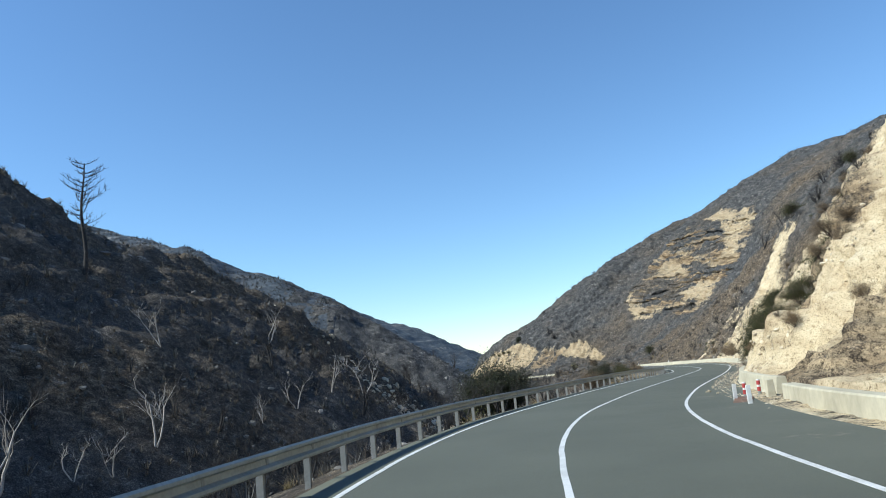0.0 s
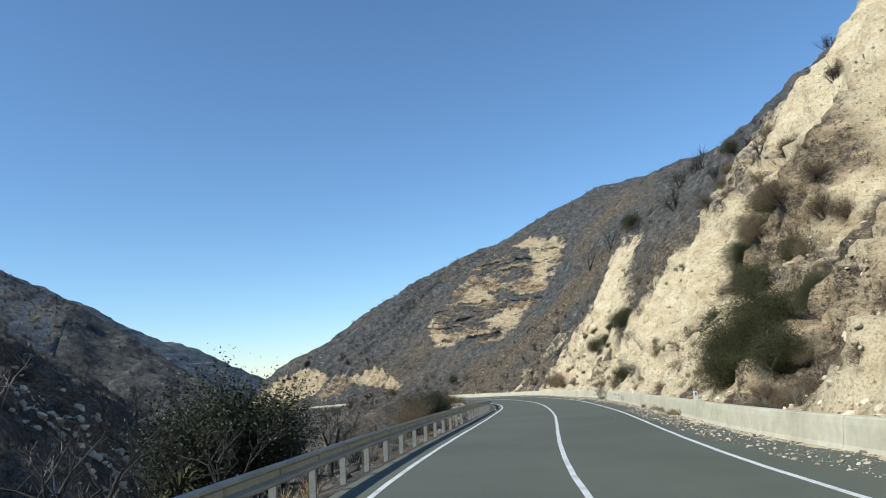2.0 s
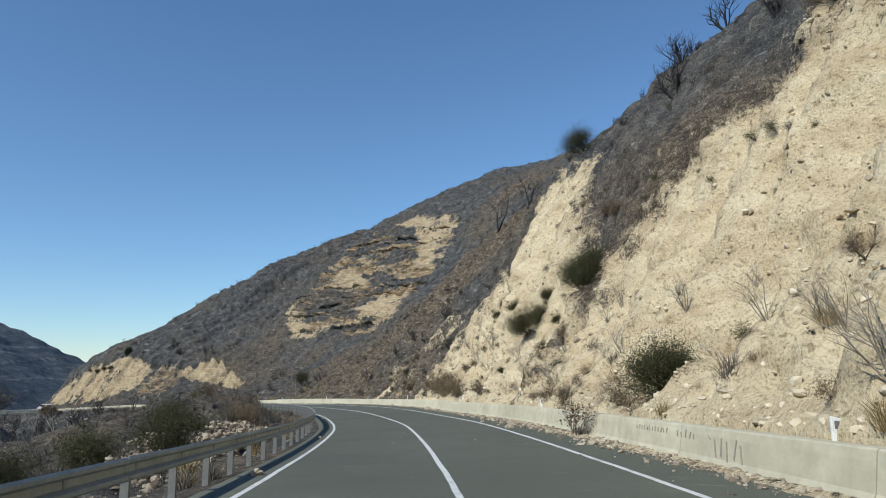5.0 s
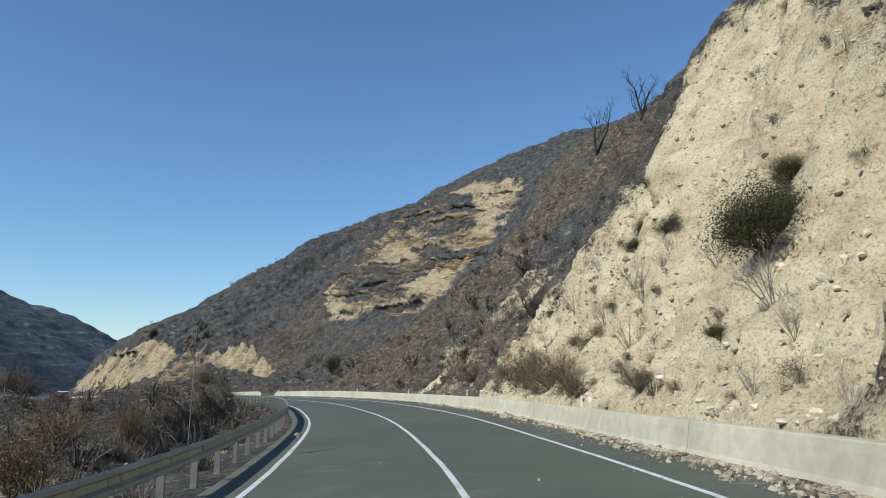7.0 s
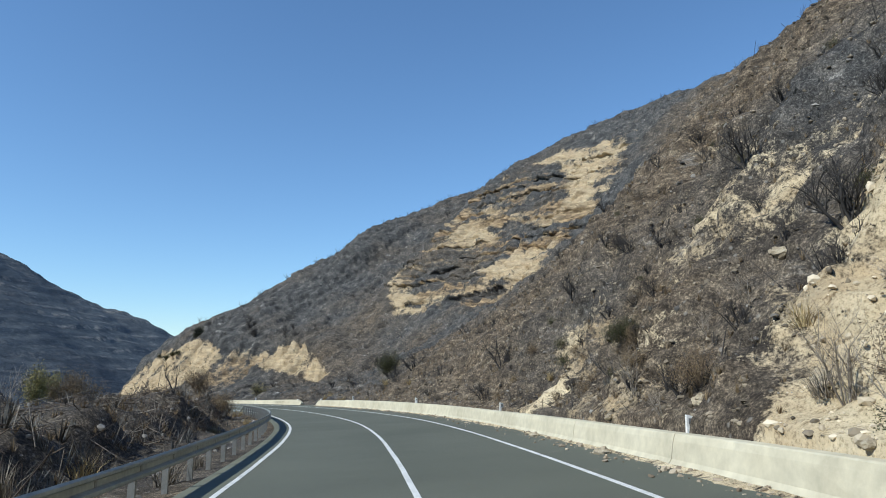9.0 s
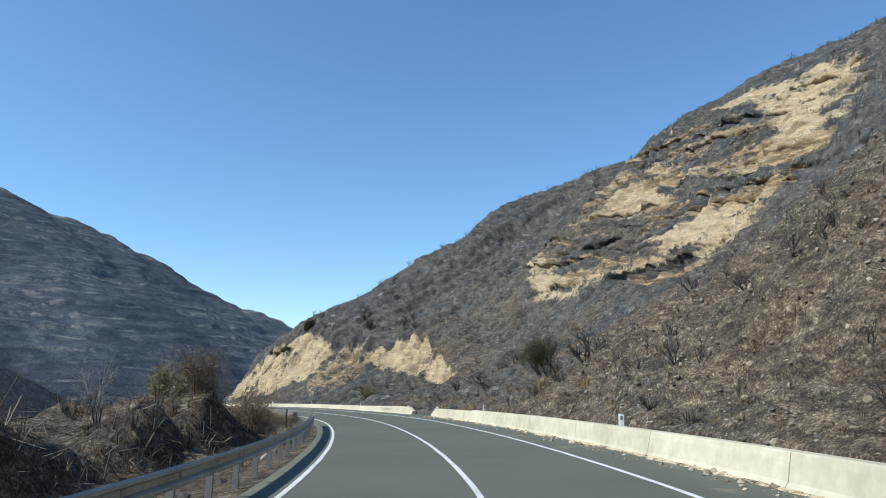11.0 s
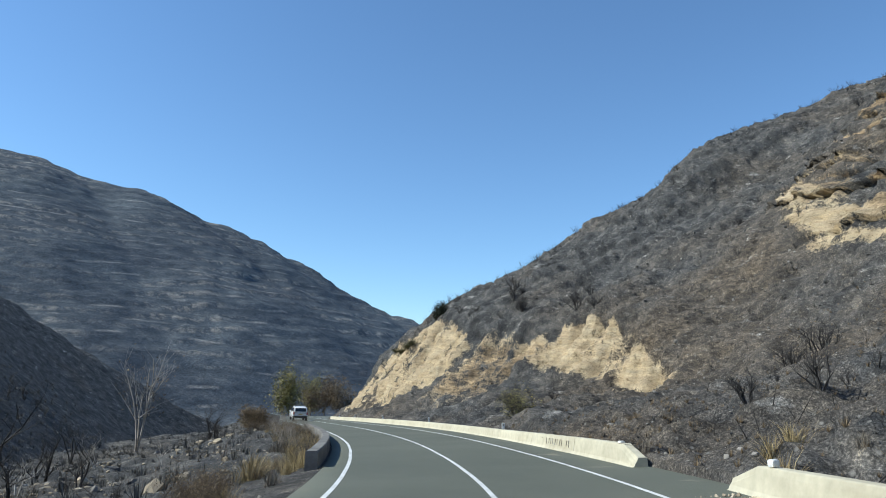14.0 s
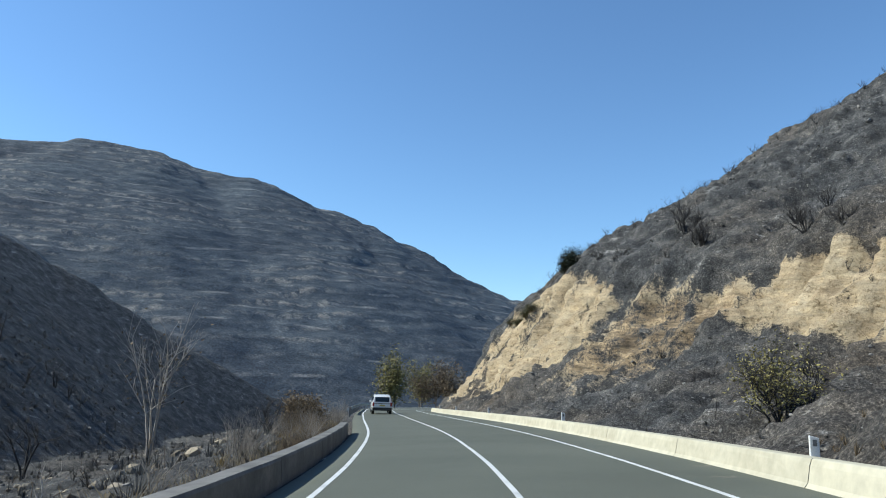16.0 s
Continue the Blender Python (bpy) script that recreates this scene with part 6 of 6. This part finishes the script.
# ---- culvert head at the start: posts, bollards, broken slab and headwall ----
head = thing("culvert_headwall", "cream concrete culvert headwall beside the road", "wall")
ss = np.linspace(5.0, 24.6, 18)
part("wall_body", swept("wall_body", ss, [(0, -0.3), (0.02, 0.46), (0.05, 0.5), (0.4, 0.5), (0.43, 0.46), (0.45, -0.3)], CONCRETE, 5.75 + 0.016 * (ss - 5), wobble=0.01), head)
bm = bmesh.new()
box_bm(bm, 0, 0, 0.4, 0.42, 0.4, 1.3, 0.03)
for v in bm.verts:
    if v.co.z > 0.8:
        v.co.x *= 0.7
        v.co.y *= 0.8
part("pillar", bm_mesh("pillar", bm, CONCRETE), head, m=place(26.2, 5.9, -0.15, 10, 0.72))
bm = bmesh.new()
box_bm(bm, 0, 0, 0.0, 2.2, 0.6, 0.1, 0.03)
slab = tagged(new("broken_slab", bm_mesh("broken_slab", bm, simple("red_rubble", [(0.3, (0.12, 0.065, 0.045)), (0.6, (0.24, 0.14, 0.095)), (0.8, (0.4, 0.33, 0.25))], 4, 0.95, bump_scale=10, strength=0.9, distance=0.06))), "broken reddish brick slab at the culvert", "slab")
slab.matrix_basis = place(25.6, 5.0, 0.0, 84)
for s, d, tilt, k in ((26.2, 4.8, 3, 1.1), (23.4, 5.0, -2, 1.15)):
    bm = bmesh.new()
    box_bm(bm, 0, 0, 0.32, 0.15, 0.07, 0.9, 0.015)
    tagged(new("roadside_post", bm_mesh("roadside_post", bm, WHITE_PAINT)), "white flat roadside post at the culvert", "post", "posts at the culvert").matrix_basis = place(s, d, -0.12, 12, k * 0.78, tilt)


def build_bollard(m):
    ob = thing("bollard", "grey bollard with red and white bands", "bollard", m, "banded bollards")
    for i, (z, h, mat) in enumerate(((0.16, 0.32, ZINC), (0.42, 0.2, RED_PAINT), (0.57, 0.1, WHITE_PAINT), (0.72, 0.2, RED_PAINT), (0.85, 0.06, WHITE_PAINT))):
        bm = bmesh.new()
        bmesh.ops.create_cone(bm, cap_ends=True, segments=16, radius1=0.085 + 0.002 * (i % 2), radius2=0.083 + 0.002 * (i % 2), depth=h, matrix=Matrix.Translation((0, 0, z)))
        part("post" if i == 0 else "band", bm_mesh("band", bm, mat, False), ob)


build_bollard(place(27.6, 5.2, -0.12, 0, 0.75))
build_bollard(place(29.0, 5.75, -0.1, 0, 0.75))

# ---- marks on the barrier: unreadable lettering as plain strokes ----
INK = simple("faded_spray", [(0.3, (0.26, 0.24, 0.2)), (0.7, (0.38, 0.355, 0.29))], 9, 0.7, distance=0.001)
barrier, far_barrier = bpy.data.objects["concrete_barrier"], bpy.data.objects["concrete_barrier.002"]
strokes = [(72.6, 0.12, 0.42, 0.3), (72.9, 0.16, 0.5, -0.2), (73.15, 0.1, 0.45, 0.15), (73.4, 0.18, 0.5, 0.0), (73.6, 0.15, 0.46, 0.25), (73.85, 0.44, 0.52, 1.5)]
strokes += [(74.6 + 0.2 * i, 0.4, 0.5 + 0.03 * (i % 3), (0.2, -0.3, 0.0, 0.4)[i % 4]) for i in range(5)]
strokes += [(76.0 + 0.17 * i, 0.43, 0.54 - 0.02 * (i % 2), (0.0, 0.4, -0.4, 0.1, 0.2)[i % 5]) for i in range(12)]
strokes += [(203.9 - 0.3 * i, 0.2 + 0.02 * (i % 2), 0.44, (0.25, -0.2, 0.1, 0.35, -0.1)[i % 5]) for i in range(11) if i != 8]
for s0, h0, h1, slant in strokes:
    hs = np.linspace(h0, h1, 5)
    st = s0 + slant * (hs - h0)
    off = np.interp(hs, (0.12, 0.5, 0.63), (0.07, 0.12, 0.15))
    rows = [road(st + e, wall_line(st) + off + w, hs) for e in (-0.018, 0.018) for w in (-0.018, 0.03)]
    v = np.stack(rows, 1).reshape(-1, 3)
    f = []
    for i in range(4):
        for a, b in ((0, 2), (2, 3), (3, 1), (1, 0)):
            f.append((i * 4 + a, i * 4 + b, i * 4 + 4 + b, i * 4 + 4 + a))
    f += [(0, 1, 3, 2), (16, 18, 19, 17)]
    part("paint_stroke", mesh_of("paint_stroke", v, f, INK), barrier if s0 < 190 else far_barrier)

# ---- wooden post past the end of the rail ----
bm = bmesh.new()
box_bm(bm, 0, 0, 0.55, 0.09, 0.09, 1.5, 0.012)
tagged(new("wooden_post", bm_mesh("wooden_post", bm, BARK)), "brown wooden post in the dry grass", "post").matrix_basis = place(180.1, -5.8, -0.35, 15, 1, 4)

# ---- parapet on the valley side ----
para = thing("concrete_parapet", "low grey concrete parapet overgrown with dry weeds", "parapet")
GREY_CONCRETE = simple("grey_concrete", [(0.3, (0.11, 0.103, 0.095)), (0.55, (0.19, 0.18, 0.165)), (0.75, (0.27, 0.255, 0.23))], 0.9, 0.9, bump_scale=14, distance=0.015, vary=0.08)
for a, b in ((196.3, 202), (202.03, 208), (208.03, 214), (214.03, 220), (220.03, 226), (226.03, 232.4)):
    ss = np.linspace(a, b, 8)
    part("panel", swept("panel", ss, [(0.0, -0.4), (-0.02, 0.42), (-0.05, 0.47), (-0.36, 0.47), (-0.39, 0.43), (-0.4, -0.6)][::-1], GREY_CONCRETE, -4.15, wobble=0.015), para)
build_rail(262.0, 306.0, -4.25)


# ---- the white car ahead ----
def build_car(m):
    paint, t, b = nodes_of("car_paint")
    wire(t, colour_ramp(t, noise_node(t, 3, 4), [(0.3, (0.7, 0.7, 0.69)), (0.7, (0.8, 0.8, 0.79))]), b.inputs["Base Color"])
    b.inputs["Roughness"].default_value = 0.25
    b.inputs["Coat Weight"].default_value = 0.6
    glass, t, b = nodes_of("dark_glass")
    b.inputs["Base Color"].default_value, b.inputs["Roughness"].default_value = (0.015, 0.018, 0.02, 1), 0.06
    rubber = simple("tyre_rubber", [(0.3, (0.015, 0.015, 0.015)), (0.7, (0.035, 0.035, 0.035))], 12, 0.85)
    plastic = simple("black_plastic", [(0.3, (0.02, 0.02, 0.02)), (0.7, (0.045, 0.045, 0.045))], 9, 0.6)
    lens = simple("red_lens", [(0.3, (0.22, 0.012, 0.012)), (0.7, (0.35, 0.02, 0.02))], 9, 0.2)
    alloy = simple("alloy", [(0.3, (0.35, 0.35, 0.36)), (0.7, (0.55, 0.55, 0.56))], 9, 0.3, 0.8)
    car = thing("car", "white off-road estate car driving ahead on the road", "car", m)
    # side outline as (y, z); y runs forward
    low = [(-2.3, 0.55), (-2.34, 0.75), (-2.3, 1.08), (1.05, 1.1), (2.05, 1.02), (2.32, 0.85), (2.34, 0.5), (2.2, 0.38), (-2.15, 0.4)]
    top = [(-2.26, 1.08), (-2.12, 1.62), (-1.95, 1.78), (-1.0, 1.84), (0.1, 1.82), (0.35, 1.74), (1.0, 1.1)]

    def slab_of(name, outline, half_low, half_top, material, parent, bevel):
        bm = bmesh.new()
        zs = [z for _, z in outline]
        z0, z1 = min(zs), max(zs)
        sides = []
        for sgn in (-1, 1):
            sides.append([bm.verts.new((sgn * (half_low + (half_top - half_low) * (z - z0) / (z1 - z0)), y, z)) for y, z in outline])
        bm.faces.new(sides[0])
        bm.faces.new(sides[1][::-1])
        n = len(outline)
        for i in range(n):
            bm.faces.new((sides[0][i], sides[1][i], sides[1][(i + 1) % n], sides[0][(i + 1) % n]))
        bmesh.ops.recalc_face_normals(bm, faces=bm.faces)
        bmesh.ops.bevel(bm, geom=list(bm.edges), offset=bevel, segments=2, affect="EDGES", profile=0.6)
        return part(name, bm_mesh(name, bm, material, True), parent)

    body = slab_of("body", low, 0.93, 0.9, paint, car, 0.06)
    cabin = slab_of("cabin", top, 0.88, 0.7, paint, car, 0.06)

    def panel(name, x, y, z, sx, sy, sz, mat, parent, rx=0, ry=0, label="", bevel=0.02):
        bm = bmesh.new()
        box_bm(bm, 0, 0, 0, sx, sy, sz, bevel)
        return part(name, bm_mesh(name, bm, mat), parent, label, pose(x, y, z, rx, ry, 0))

    panel("rear_window", 0, -2.21, 1.42, 1.3, 0.04, 0.44, glass, cabin, -14)
    panel("windscreen", 0, 0.72, 1.45, 1.35, 0.04, 0.72, glass, cabin, 45)
    for sgn in (-1, 1):
        for y, l in ((-1.55, 0.75), (-0.62, 0.95), (0.28, 0.65)):
            panel("side_window", sgn * 0.815, y, 1.42, 0.04, l, 0.42, glass, cabin, 0, -sgn * 13.5)
        panel("tail_light", sgn * 0.82, -2.3, 0.98, 0.16, 0.12, 0.34, lens, body, label="red tail light")
        panel("wing_mirror", sgn * 1.0, 0.75, 1.15, 0.2, 0.12, 0.16, paint, body)
        panel("roof_rail", sgn * 0.62, -0.8, 1.87, 0.05, 1.9, 0.05, plastic, cabin, label="black roof rail")
        panel("headlight", sgn * 0.7, 2.24, 0.85, 0.36, 0.16, 0.18, glass, body)
    panel("rear_bumper", 0, -2.34, 0.56, 1.78, 0.2, 0.26, plastic, body, label="dark rear bumper", bevel=0.05)
    panel("number_plate", 0, -2.35, 0.88, 0.5, 0.03, 0.13, simple("plate_yellow", [(0.3, (0.5, 0.42, 0.1)), (0.7, (0.6, 0.5, 0.14))], 9, 0.5), body, label="plain plate", bevel=0.005)
    panel("front_bumper", 0, 2.28, 0.52, 1.7, 0.2, 0.26, plastic, body, bevel=0.05)
    panel("tailgate_seam", 0, -2.335, 1.04, 1.4, 0.02, 0.05, plastic, body, bevel=0.005)
    for x in (-0.8, 0.8):
        for y in (-1.4, 1.45):
            wheel = part("wheel", None, car, "", pose(x, y, 0.37, 0, 90, 0))
            bm = bmesh.new()
            bmesh.ops.create_cone(bm, cap_ends=True, segments=28, radius1=0.37, radius2=0.37, depth=0.25)
            bmesh.ops.bevel(bm, geom=[e for e in bm.edges if abs(e.verts[0].co.z - e.verts[1].co.z) < 1e-4], offset=0.05, segments=2, affect="EDGES")
            part("tyre", bm_mesh("tyre", bm, rubber), wheel)
            bm = bmesh.new()
            bmesh.ops.create_cone(bm, cap_ends=True, segments=20, radius1=0.23, radius2=0.23, depth=0.27)
            part("rim", bm_mesh("rim", bm, alloy), wheel)


build_car(place(269.5, -1.6, 0.0, 1.5))
